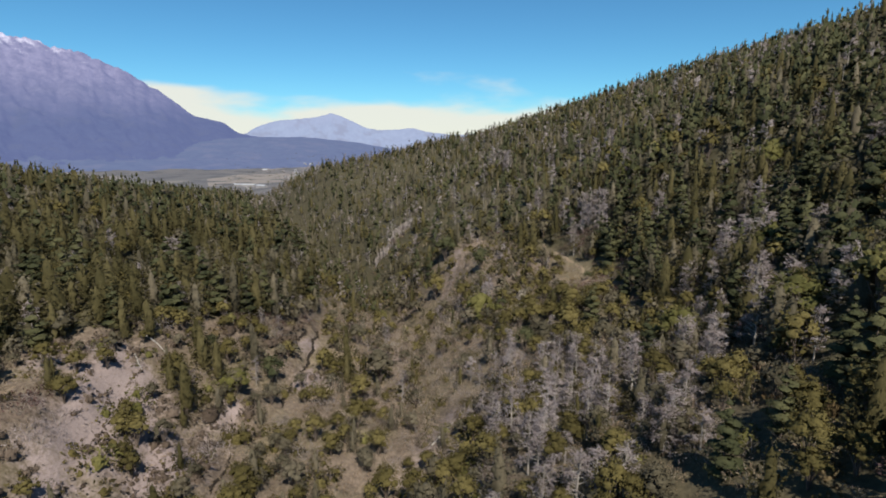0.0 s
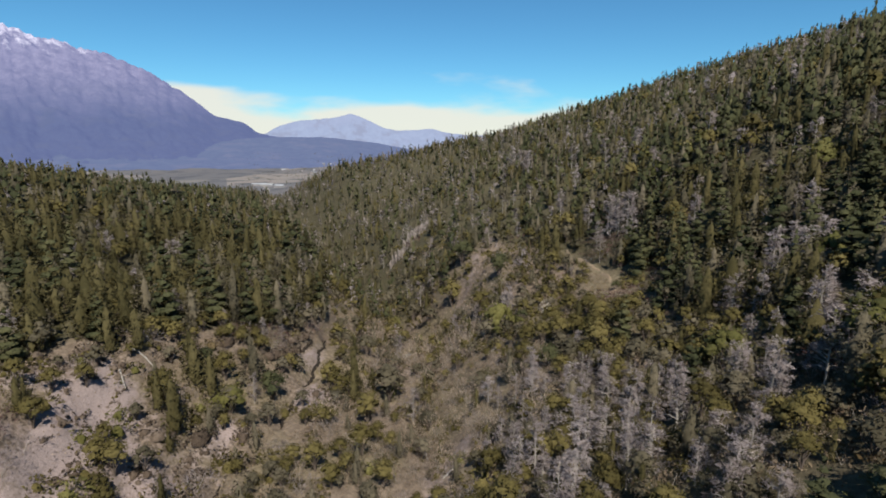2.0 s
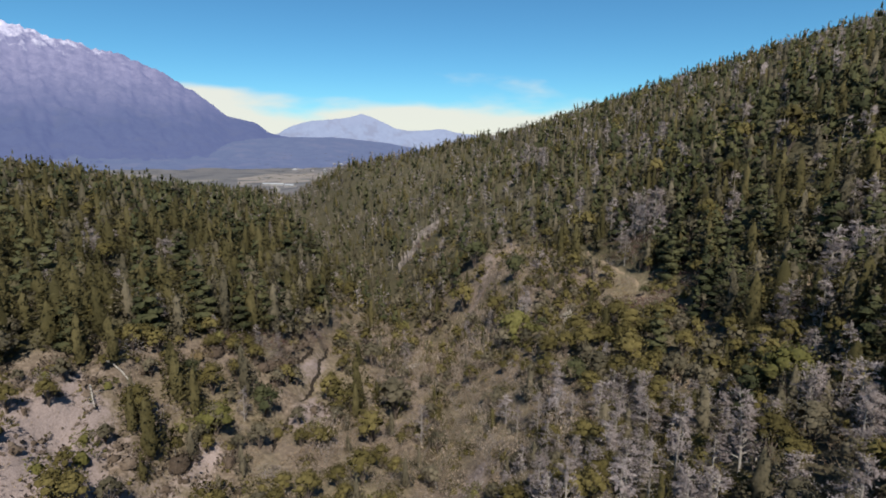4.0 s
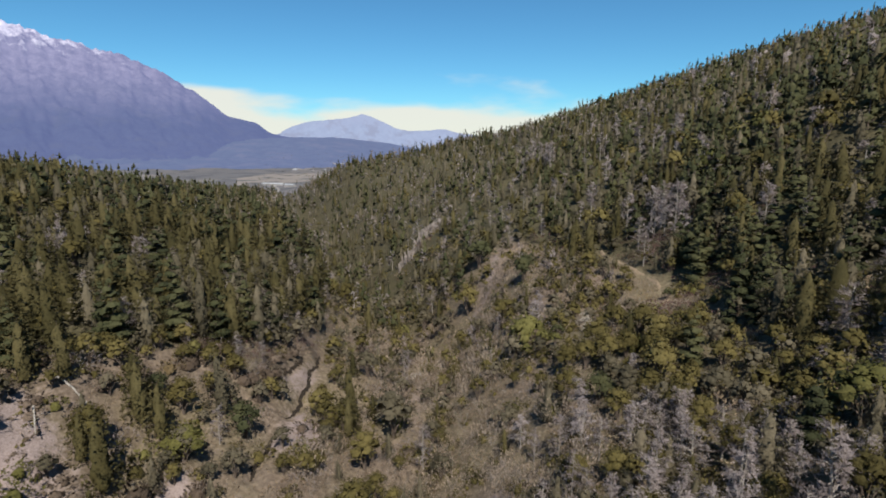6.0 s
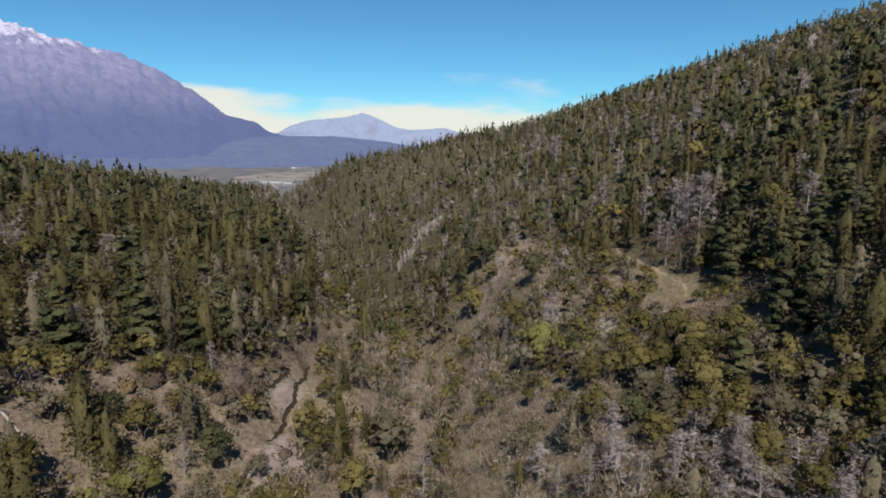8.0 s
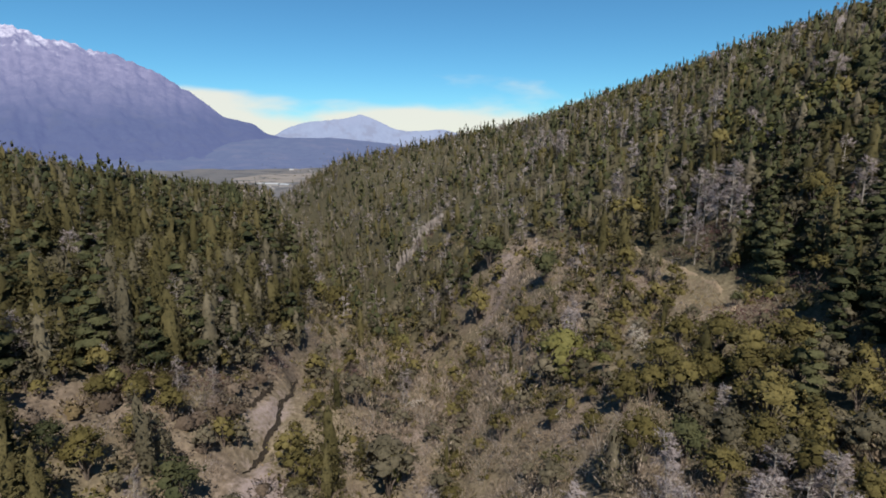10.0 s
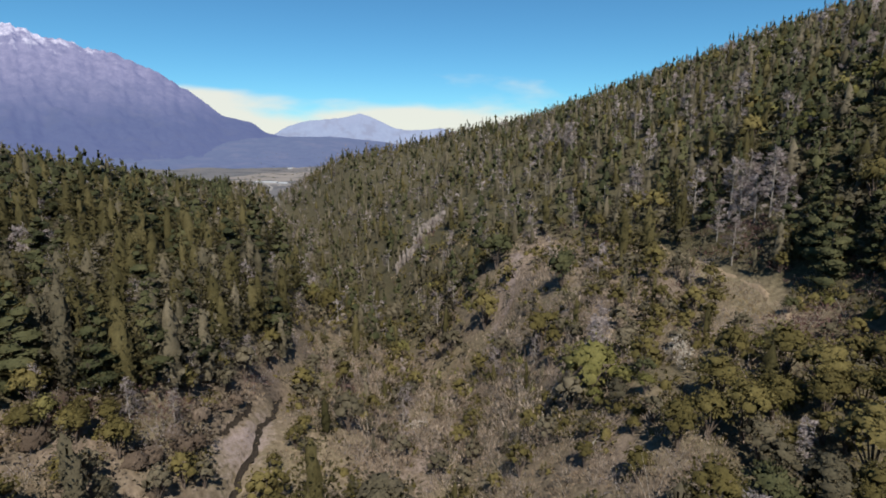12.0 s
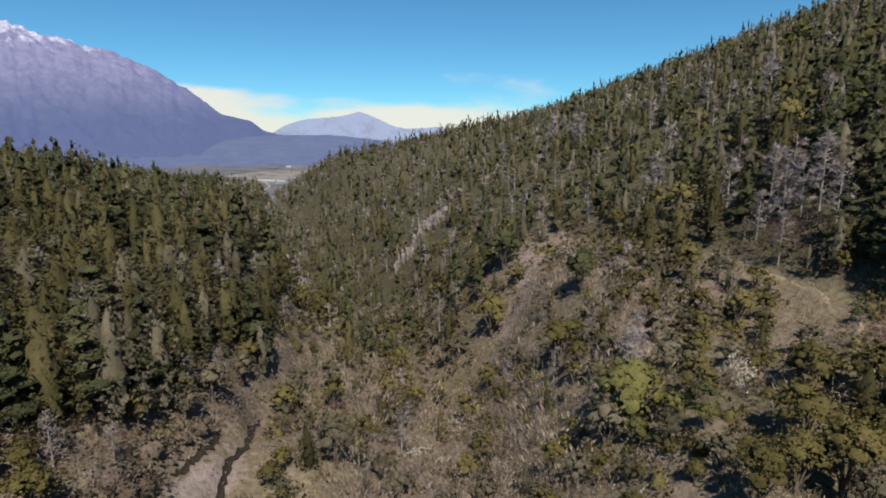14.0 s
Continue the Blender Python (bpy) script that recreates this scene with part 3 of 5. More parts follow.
def fir(g, count, tall=12.0, wide=3.6, low=0.10, power=0.6, size=1.0, droop=0.3, boughs=10, deep=0.4, rings=4, sides=7):
    """A broad conifer of layered boughs: trunk, sprays on each bough, and the boughs' inner mass."""
    lean = g.normal(0, 0.02, 2)
    i = np.arange(boughs)
    h = low + (0.97 - low) * ((i + 0.5) / boughs) ** 1.12 + g.normal(0, 0.012, boughs)
    th = i * 2.4 + g.random() * 6 + g.normal(0, 0.3, boughs)
    R = wide * np.clip(1 - h, 0.02, 1) ** power * np.clip(0.75 + 1.5 * (h - low), 0, 1) * g.uniform(0.78, 1.14, boughs)
    off = 0.36 * R * (h < 0.88)
    C = np.stack([np.cos(th) * off + lean[0] * h * tall, np.sin(th) * off + lean[1] * h * tall, h * tall - 0.12 * R], 1)
    span = 0.68 * R + 0.10
    thick = np.maximum(deep * R, 0.80 * (1 - low) * tall / boughs) * g.uniform(0.85, 1.2, boughs) * np.where(h > 0.85, 0.8, 1.0)
    mass = []
    for c, r, d in zip(C, span, thick):
        v = np.linspace(-0.8, 0.97, rings)
        mass.append(shell(g, c[2] + v * d * 0.74, 0.66 * r * np.sqrt(1 - v * v) * (1.12 - 0.25 * v), sides, c[:2], 0.30))
    weight = span * thick
    pick = g.choice(boughs, count, p=weight / weight.sum())
    d = unit(g.normal(0, 1, (count, 3)) + np.array([0, 0, 0.2]))
    lift = np.stack([np.cos(th), np.sin(th), np.zeros(boughs)], 1)[pick]
    d = unit(d + 0.35 * lift)
    reach = 0.55 + 0.45 * np.sqrt(g.random(count))
    base = C[pick] + d * np.stack([span[pick], span[pick], thick[pick]], 1) * reach[:, None]
    along = unit(d * np.array([1, 1, 0.6]) + 0.5 * lift + np.stack([g.normal(0, 0.4, count), g.normal(0, 0.4, count), g.normal(-droop, 0.3, count) + 0.7 * h[pick] ** 3], 1))
    side = unit(np.cross(along, unit(g.normal(0, 1, (count, 3))) * 0.55 + np.array([0, 0, 0.45])))
    length = size * (0.6 + 0.6 * g.random(count)) * (0.65 + 0.4 * (1 - h[pick]))
    crown = kites(base - along * 0.3 * length[:, None], along, side, length, length * (0.5 + 0.3 * g.random(count)), 0.16 * length)
    k = np.linspace(0, 0.97, 4)
    trunk = tube(np.stack([lean[0] * k * tall, lean[1] * k * tall, k * tall - 0.6 * (k == 0)], 1), tall * 0.016 * (1.03 - k), 6)
    return trunk, crown, joined(mass)


def snag(g, count, tall=11.0, wide=2.4, size=1.0, twiggy=1.0):
    """A leafless, lichen-grey tree: trunk with limbs, and a thin haze of twigs."""
    k = np.linspace(0, 1, 5)
    bend = g.normal(0, 0.03, 2)
    spine = np.stack([bend[0] * k * k * tall, bend[1] * k * k * tall, k * tall * 0.96 - 0.6 * (k == 0)], 1)
    wood = [tube(spine, tall * 0.015 * (1.08 - k), 5)]
    limbs, ends = 30 if count > 400 else 22 if count > 200 else 9, []
    for i in range(limbs):
        h = 0.16 + 0.78 * (i + g.random()) / limbs
        th = g.random() * 2 * math.pi
        n = wide * (1.06 - h) ** 0.7 * (0.6 + 0.5 * g.random())
        a = np.array([bend[0] * h * h * tall, bend[1] * h * h * tall, h * tall * 0.96])
        tip = a + np.array([math.cos(th) * n, math.sin(th) * n, n * g.uniform(-0.15, 0.55)])
        wood.append(tube([a, (a + tip) / 2 + [0, 0, 0.12 * n], tip], [0.07, 0.045, 0.012], 3))
        ends.append((a, tip))
    pick = g.integers(0, limbs, count)
    f = 0.25 + 0.8 * np.sqrt(g.random(count))
    A, T = np.array([e[0] for e in ends])[pick], np.array([e[1] for e in ends])[pick]
    base = A + (T - A) * f[:, None] + g.normal(0, 0.22 * wide / 2.4, (count, 3))
    along = unit(unit(T - A) * 0.8 + g.normal(0, 0.6, (count, 3)) + np.array([0, 0, 0.25]))
    side = unit(np.cross(along, g.normal(0, 1, (count, 3))))
    length = size * (0.75 + 0.9 * g.random(count))
    return joined(wood), kites(base, along, side, length, length * 0.34 * twiggy, 0.06 * length), None


def broadleaf(g, count, tall=6.0, wide=2.8, lobes=6, size=0.8, stem=0.35, flat=0.8, rings=5, sides=7):
    """A round-headed tree or shrub: stems that fork into several uneven clumps of leaves."""
    clumps, wood, mass = [], [], []
    for i in range(lobes):
        th, q = i * 2.4 + g.random(), math.sqrt((i + 0.4) / lobes)
        c = np.array([math.cos(th) * q * wide * 0.62, math.sin(th) * q * wide * 0.62, tall * (stem + (0.92 - stem) * (1 - 0.55 * q * q) * g.uniform(0.8, 1.0) - 0.12)])
        rad = wide * g.uniform(0.34, 0.52)
        clumps.append((c, rad))
        fork = np.array([c[0] * 0.2, c[1] * 0.2, tall * stem * 0.5])
        wood.append(tube([[0, 0, -0.4], fork, c], [0.02 * tall, 0.014 * tall, 0.004 * tall], 4))
        v = np.linspace(-0.75, 0.99, rings)
        mass.append(shell(g, c[2] + v * rad * flat * 0.56, 0.50 * rad * np.sqrt(1 - v * v), sides, c[:2], 0.36))
    pick = g.integers(0, lobes, count)
    C, R = np.array([c for c, _ in clumps])[pick], np.array([r for _, r in clumps])[pick]
    d = unit(g.normal(0, 1, (count, 3)) + np.array([0, 0, 0.25]))
    base = C + d * (R * (0.5 + 0.5 * np.sqrt(g.random(count))))[:, None] * np.array([1, 1, flat])
    base[:, 2] = np.maximum(base[:, 2], 0.05 * tall)
    along = unit(d + g.normal(0, 0.55, (count, 3)))
    side = unit(np.cross(along, g.normal(0, 1, (count, 3))))
    length = size * (0.6 + 0.6 * g.random(count))
    return joined(wood), kites(base, along, side, length, length * 0.75, 0.12 * length), joined(mass)


def shrub(g, count, tall=1.5, wide=1.3, size=0.55, upright=0.6, full=0.45, thin=0.6, rings=4, sides=7):
    """A low bush: sprays rising out of one root, ragged on top."""
    th, q = g.random(count) * 2 * math.pi, np.sqrt(g.random(count))
    ph = g.random() * 6
    top = tall * (1 - 0.6 * q * q) * (0.75 + 0.25 * np.sin(3 * th + ph))
    base = np.stack([np.cos(th) * q * wide, np.sin(th) * q * wide, top * (0.1 + 0.75 * np.sqrt(g.random(count)))], 1)
    along = unit(np.stack([np.cos(th) * q, np.sin(th) * q, np.full(count, upright)], 1) + g.normal(0, 0.4, (count, 3)))
    side = unit(np.cross(along, g.normal(0, 1, (count, 3))))
    length = size * (0.6 + 0.7 * g.random(count))
    stems = [tube([[0, 0, -0.3], [math.cos(a) * wide * 0.3, math.sin(a) * wide * 0.3, tall * 0.4], [math.cos(a) * wide * 0.6, math.sin(a) * wide * 0.6, tall * 0.75]], [0.02, 0.013, 0.005], 3) for a in np.arange(5) * 1.26 + g.random()]
    if not full:
        return joined(stems), kites(base, along, side, length, length * thin, 0.08 * length), None
    v = np.linspace(0, 0.98, rings)
    ts = np.arange(sides) / sides * 2 * math.pi
    mass = shell(g, -0.1 + v * tall * full, [wide * full * math.sqrt(1 - a * a) * (0.85 + 0.2 * np.sin(3 * ts + ph)) for a in v], sides, ragged=0.22)
    return joined(stems), kites(base, along, side, length, length * thin, 0.08 * length), mass


# the plants' kinds: maker, leaves, wood, name, label, category, leaf sprays at five distances
KINDS = {
    "cypress": (conifer, dict(tall=11.5, wide=3.7, power=0.5), CYPRESS, BARK, "cypress_tree", "olive-green cypress with a ragged columnar crown in dense forest", "tree", (640, 300, 110, 34, 8)),
    "slim": (conifer, dict(tall=13.0, wide=3.1, power=0.52), CYPRESS, BARK, "slender_cypress_tree", "tall slender yellowish-green cypress in the forest", "tree", (600, 290, 105, 34, 8)),
    "pine": (fir, dict(tall=12.5, wide=4.1, power=0.78, droop=0.1, size=1.1, deep=0.15, boughs=14), PINE, BARK, "dark_conifer_tree", "dark green conifer with broad layered boughs", "tree", (640, 300, 110, 34, 8)),
    "greyfir": (conifer, dict(tall=11.0, wide=3.4, size=0.95, power=0.52), SAGE, BARK, "grey_green_conifer_tree", "dull grey-green conifer hung with lichen", "tree", (640, 300, 110, 34, 8)),
    "snag": (snag, dict(), GREY, DEAD, "dead_grey_tree", "leafless lichen-grey tree with a pale trunk", "tree", (640, 340, 150, 56, 18)),
    "coihue": (broadleaf, dict(tall=7.5, wide=3.0, lobes=10, size=0.78), OLIVE, BARK, "olive_broadleaf_tree", "rounded olive-brown broadleaf tree on the slope", "tree", (720, 330, 115, 34, 8)),
    "sage_tree": (broadleaf, dict(tall=6.0, wide=2.7, lobes=9, size=0.75), SAGE, BARK, "grey_green_tree", "rounded grey-green tree on the gully slope", "tree", (560, 260, 105, 34, 8)),
    "yellow_tree": (broadleaf, dict(tall=5.5, wide=3.6, lobes=13, size=0.68, stem=0.3), YELLOW, BARK, "yellow_green_tree", "spreading yellow-green broadleaf tree on the spur", "tree", (1000, 460, 130, 34, 8)),
    "green_tree": (broadleaf, dict(tall=7.5, wide=3.4, lobes=11, size=0.75), GREEN, BARK, "green_broadleaf_tree", "full rounded fresh green broadleaf tree on the slope", "tree", (720, 330, 115, 34, 8)),
    "dark_tree": (broadleaf, dict(tall=7.0, wide=3.2, lobes=8, size=0.9), PINE, BARK, "dark_broadleaf_tree", "dense dark green rounded tree on the slope", "tree", (620, 280, 110, 34, 8)),
    "rust_bush": (shrub, dict(tall=2.2, wide=1.9, size=0.8), RUST, BARK, "rust_coloured_shrub", "rust-brown leafy shrub on the slope", "shrub", (173, 86, 34, 14, 7)),
    "white_bush": (shrub, dict(tall=2.9, wide=1.25, size=0.42, upright=1.1, full=0.12, thin=0.6), PALE, DEAD, "bleached_white_shrub", "bleached white dead shrub on the open spur", "shrub", (420, 300, 90, 24, 8)),
    "straw_clump": (shrub, dict(tall=1.3, wide=1.8, size=0.55, upright=1.2, full=0, thin=0.27), OCHRE, DEAD, "dry_grass_clump", "ochre dry grass clump beside the trail", "grass", (161, 80, 34, 14, 7)),
    "tan_bush": (shrub, dict(tall=3.6, wide=2.3, size=0.8, upright=1.8, full=0, thin=0.24), TAN, DEAD, "tan_leafless_sapling", "pale tan leafless sapling thicket in the gully", "shrub", (330, 190, 80, 30, 9)),
    "brown_bush": (shrub, dict(tall=1.9, wide=1.7, size=0.8, full=0, thin=0.27), BROWN, DEAD, "brown_shrub", "dry brown twiggy shrub on the open slope", "shrub", (230, 130, 56, 20, 8)),
    "olive_bush": (shrub, dict(tall=2.2, wide=1.6, size=0.8), OLIVE, BARK, "olive_shrub", "olive-green shrub among dry grass", "shrub", (155, 80, 34, 14, 7)),
    "grey_bush": (shrub, dict(tall=1.9, wide=1.8, size=0.75, full=0, thin=0.27), GREY, DEAD, "grey_shrub", "leafless grey shrub on the bare slope", "shrub", (230, 130, 56, 20, 8)),
    "maroon_bush": (shrub, dict(tall=2.4, wide=2.0, size=0.9, full=0, thin=0.27), MAROON, DEAD, "maroon_shrub", "leafless maroon-brown shrub beside the trail", "shrub", (230, 130, 56, 20, 8)),
    "heath_bush": (shrub, dict(tall=1.8, wide=1.7, size=0.7, full=0.6), HEATH, DEAD, "heath_shrub", "low dark grey-brown heath shrub on the soil slope", "shrub", (160, 90, 36, 14, 7)),
    "yellow_bush": (shrub, dict(tall=2.2, wide=1.7, size=0.8), YELLOW, BARK, "yellow_green_shrub", "bright yellow-green shrub on the slope", "shrub", (167, 80, 34, 14, 7)),
}
VARIANTS = 6


def rounded(shape, share):
    """Turns a crown's sprays and inner mass outwards and gives them the soft shading of the whole crown."""
    (wco, wq), (co, q), mass = shape
    solid = np.zeros(len(co))
    if mass is not None:
        solid = np.concatenate([solid, np.ones(len(mass[0]))])
        co, q = joined([(co, q), mass])
    c = co[q]
    face = unit(np.cross(c[:, 2] - c[:, 0], c[:, 3] - c[:, 1]))
    mid = c.mean(1)
    top = max(co[:, 2].max(), 0.5)
    flat = np.hypot(mid[:, 0], mid[:, 1])
    reach = max(np.percentile(flat, 90), 0.3)
    out = unit(np.stack([mid[:, 0] / reach, mid[:, 1] / reach, 0.25 + 0.7 * np.clip((mid[:, 2] / top - 0.35), -0.3, 1)], 1))
    turn = (face * out).sum(1) < 0
    q = np.where(turn[:, None], q[:, ::-1], q)
    face = np.where(turn[:, None], -face, face)
    n = unit(share * out + (1 - share) * face)
    nrm = np.zeros_like(co)
    np.add.at(nrm, q.ravel(), np.repeat(n, 4, 0))
    return (wco, wq, np.zeros_like(wco), np.zeros(len(wco))), (co, q, unit(nrm), solid)


SHAPES = {}
for kind, (maker, opts, leaves, wood, *_rest, counts) in KINDS.items():
    for lod in range(5):
        for v in range(VARIANTS):
            g = np.random.default_rng(1000 * list(KINDS).index(kind) + 10 * v + lod)
            o = dict(opts)
            o["size"] = o.get("size", 1.0) * (0.46, 0.60, 0.86, 1.25, 1.7)[lod]
            if maker is snag:
                o["size"], o["twiggy"] = (0.6, 0.78, 1.0, 1.3, 1.7)[lod], 1.0 + 0.2 * lod
            if maker is conifer:
                o["rings"], o["sides"] = ((10, 9), (8, 7), (6, 6), (5, 5), (4, 4))[lod]
                o["clumps"] = (22, 18, 13, 9, 4)[lod]
                o["size"] *= (1.2, 1.3, 1.3, 1.25, 1.2)[lod]
            if maker is fir:
                o["rings"], o["sides"] = ((4, 7), (4, 6), (3, 5), (3, 4), (3, 3))[lod]
                o["boughs"] = int(o.get("boughs", 10) * (1.0, 0.8, 0.6, 0.4, 0.3)[lod])
            if maker is broadleaf:
                o["rings"], o["sides"] = ((5, 7), (4, 6), (4, 5), (3, 4), (3, 4))[lod]
                if lod > 2:
                    o["lobes"] = 4
            if maker is shrub:
                o["rings"], o["sides"] = ((5, 8), (4, 7), (4, 6), (3, 5), (3, 4))[lod]
            SHAPES[kind, lod, v] = rounded(maker(g, counts[lod], **o), {conifer: 0.4, fir: 0.5, broadleaf: 0.42, snag: 0.5, shrub: 0.55}[maker])

TEMPLATES = {}


def stand_plant(kind, v, x, y, scale, turn, z=None, squat=1.0, lod=0):
    """One plant of its own: trunk and crown under an empty at its base. Alike plants share their meshes."""
    _, _, leaves, wood, name, label, category, _ = KINDS[kind]
    z = float(height(x, y)) if z is None else z
    names = ("trunk", "crown") if category == "tree" else ("stem", "foliage")
    if (kind, v, lod) not in TEMPLATES:
        TEMPLATES[kind, v, lod] = []
        for part_name, (co, q, nrm, solid), mat in zip(names, SHAPES[kind, lod, v], (wood, leaves)):
            me = fast_mesh(part_name, co, q, True, None, None if mat is wood else nrm, np.zeros(len(co)), solid)
            me.materials.append(mat)
            TEMPLATES[kind, v, lod].append(me)
    top = tagged(new(name), label, category, group=name.replace("_", " ") + "s of the valley")
    top.empty_display_size = 0.3
    for part_name, me in zip(names, TEMPLATES[kind, v, lod]):
        new(part_name, me).parent = top
    top.matrix_basis = Matrix.LocRotScale((x, y, z), Euler((0, 0, turn)), (scale, scale, scale * squat))
    return top


class Woods:
    """Plants past counting, joined into one mesh."""
    def __init__(self):
        self.co, self.q, self.slot, self.n, self.mats, self.nrm, self.tone, self.solid = [], [], [], 0, [], [], [], []

    def add(self, kind, lod, v, x, y, z, scale, turn, squat=1.0):
        _, _, leaves, wood, *_r = KINDS[kind]
        c, s = math.cos(turn) * scale, math.sin(turn) * scale
        rot = np.array([[c, s, 0], [-s, c, 0], [0, 0, scale * squat]])
        tone = (x * 12.9898 + y * 78.233) * 0.37 % 1.0
        for (co, q, nrm, solid), mat in zip(SHAPES[kind, lod, v], (wood, leaves)):
            if lod >= 3 and mat is wood and kind != "snag":
                continue
            if lod == 4 and mat is wood:
                continue
            if mat not in self.mats:
                self.mats.append(mat)
            self.co.append(co @ rot + (x, y, z)); self.q.append(q + self.n)
            self.slot.append(np.full(len(q), self.mats.index(mat))); self.n += len(co)
            self.nrm.append(unit(nrm @ (rot / scale)) if mat is leaves else nrm); self.tone.append(np.full(len(co), max(tone, 0.01))); self.solid.append(solid)

    def build(self, name, label, category):
        me = fast_mesh(name, np.concatenate(self.co), np.concatenate(self.q), False, np.concatenate(self.slot), np.concatenate(self.nrm), np.concatenate(self.tone), np.concatenate(self.solid))
        for m in self.mats:
            me.materials.append(m)
        return tagged(new(name, me), label, category, kind="stuff")


# ---- where things grow ----


def jittered(x0, x1, y0, y1, step, g):
    xs, ys = np.meshgrid(np.arange(x0, x1, step), np.arange(y0, y1, step))
    p = np.stack([xs.ravel(), ys.ravel()], 1)
    return p + g.uniform(-0.48, 0.48, p.shape) * step


def in_view(p, spread=44.0):
    return (np.abs(np.degrees(np.arctan2(p[:, 0], p[:, 1] + 12))) < spread) | (np.hypot(p[:, 0], p[:, 1]) < 60)


def away(p):
    """Metres from the line of flight, in plan."""
    yy = np.clip(p[:, 1], 0, 96)
    return np.hypot(p[:, 0] + 0.09 * yy, p[:, 1] - yy)


CLEAR = []          # (x, y, radius): kept free for single things, and for the trail


def is_clear(p):
    """Which of the places lie outside all clearings."""
    free = np.ones(len(p), bool)
    for a, b, r in CLEAR:
        free &= (p[:, 0] - a) ** 2 + (p[:, 1] - b) ** 2 > r * r
    return free


# the trail over the spur
TRAIL = ((37.5, 157), (38.6, 158.6), (41.1, 165), (45.5, 170.8), (48.3, 175), (48.8, 180), (47.2, 191), (44.5, 205), (42, 217), (41.5, 222))


def smooth_line(points, n):
    p = np.array(points, float)
    t = np.concatenate([[0], np.cumsum(np.hypot(*np.diff(p, axis=0).T))])
    s = np.linspace(0, t[-1], n)
    out = np.stack([np.interp(s, t, p[:, 0]), np.interp(s, t, p[:, 1])], 1)
    for _ in range(4):
        out[1:-1] = (out[:-2] + 2 * out[1:-1] + out[2:]) / 4
    return out


line = smooth_line(TRAIL, 130)
for px, py in line[::3]:
    CLEAR.append((px, py, 1.8))
    CLEAR.append((px - 1.2, py - 2.0, 1.6))
    CLEAR.append((px - 1.6, py - 5.0, 2.2))
tang = unit(np.gradient(line, axis=0)); norm = np.stack([-tang[:, 1], tang[:, 0]], 1)
rows = []
for j, off in enumerate((-0.62, -0.33, 0.0, 0.33, 0.62)):
    w = 1 + 0.22 * np.sin(np.arange(len(line)) * 0.45 + j)
    e = line + norm * (off * w)[:, None]
    rows.append(np.concatenate([e, (height(e[:, 0], e[:, 1]) + (0.24 if abs(off) < 0.6 else -0.1))[:, None]], 1))
co = np.stack(rows, 1).reshape(-1, 3)
i = np.arange((len(line) - 1) * 4); a = (i // 4) * 5 + i % 4
me = fast_mesh("trail", co, np.stack([a, a + 1, a + 6, a + 5], -1), smooth=True)
me.materials.append(DIRT)
tagged(new("trail", me), "narrow trodden earth trail over the spur", "trail", kind="structure")

for bends, wide in FISSURES:
    crack = smooth_line(bends, 16)
    for x, y in crack:
        CLEAR.append((x, y, 2.1))
        CLEAR.append((x + 0.9, y - 2.6, 2.0))
        CLEAR.append((x + 1.4, y - 4.6, 1.6))
    # the fissure: a jagged ribbon, near black to paint the shade inside the slot
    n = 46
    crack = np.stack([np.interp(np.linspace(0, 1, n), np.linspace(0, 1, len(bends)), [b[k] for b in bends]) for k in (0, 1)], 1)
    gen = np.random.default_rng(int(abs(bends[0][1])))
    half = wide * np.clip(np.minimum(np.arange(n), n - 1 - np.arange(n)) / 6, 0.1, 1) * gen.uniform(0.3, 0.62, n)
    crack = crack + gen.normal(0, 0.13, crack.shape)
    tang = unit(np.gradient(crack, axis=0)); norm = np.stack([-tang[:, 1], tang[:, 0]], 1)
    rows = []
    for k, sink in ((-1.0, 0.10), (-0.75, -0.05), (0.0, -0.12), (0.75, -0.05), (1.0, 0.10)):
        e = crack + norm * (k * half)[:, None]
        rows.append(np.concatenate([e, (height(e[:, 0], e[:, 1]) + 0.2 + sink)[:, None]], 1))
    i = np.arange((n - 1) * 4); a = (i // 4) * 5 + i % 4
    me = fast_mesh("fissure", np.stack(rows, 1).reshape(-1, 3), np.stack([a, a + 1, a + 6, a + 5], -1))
    me.materials.append(SLOT_SHADE)
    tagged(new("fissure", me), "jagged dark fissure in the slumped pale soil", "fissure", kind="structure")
for k in np.linspace(0.45, 1.05, 8):
    CLEAR.append((-41 + 23 * k, 306 + 22 * k, 4.0))
    CLEAR.append((-40 + 23 * k, 313 + 23 * k, 5.5))
    CLEAR.append((-47 + 23 * k, 302 + 22 * k, 5.0))
    CLEAR.append((-50 + 23 * k, 309 + 22 * k, 5.0))
    CLEAR.append((-34.5 + 23 * k, 313 + 23 * k, 3.5))

CLEAR += [(23, 156.5, 4.0), (20.5, 151.5, 3.5), (40.5, 170, 3.5), (42.5, 176, 4.0), (44, 182, 3.0)]
FIXED = len(CLEAR)

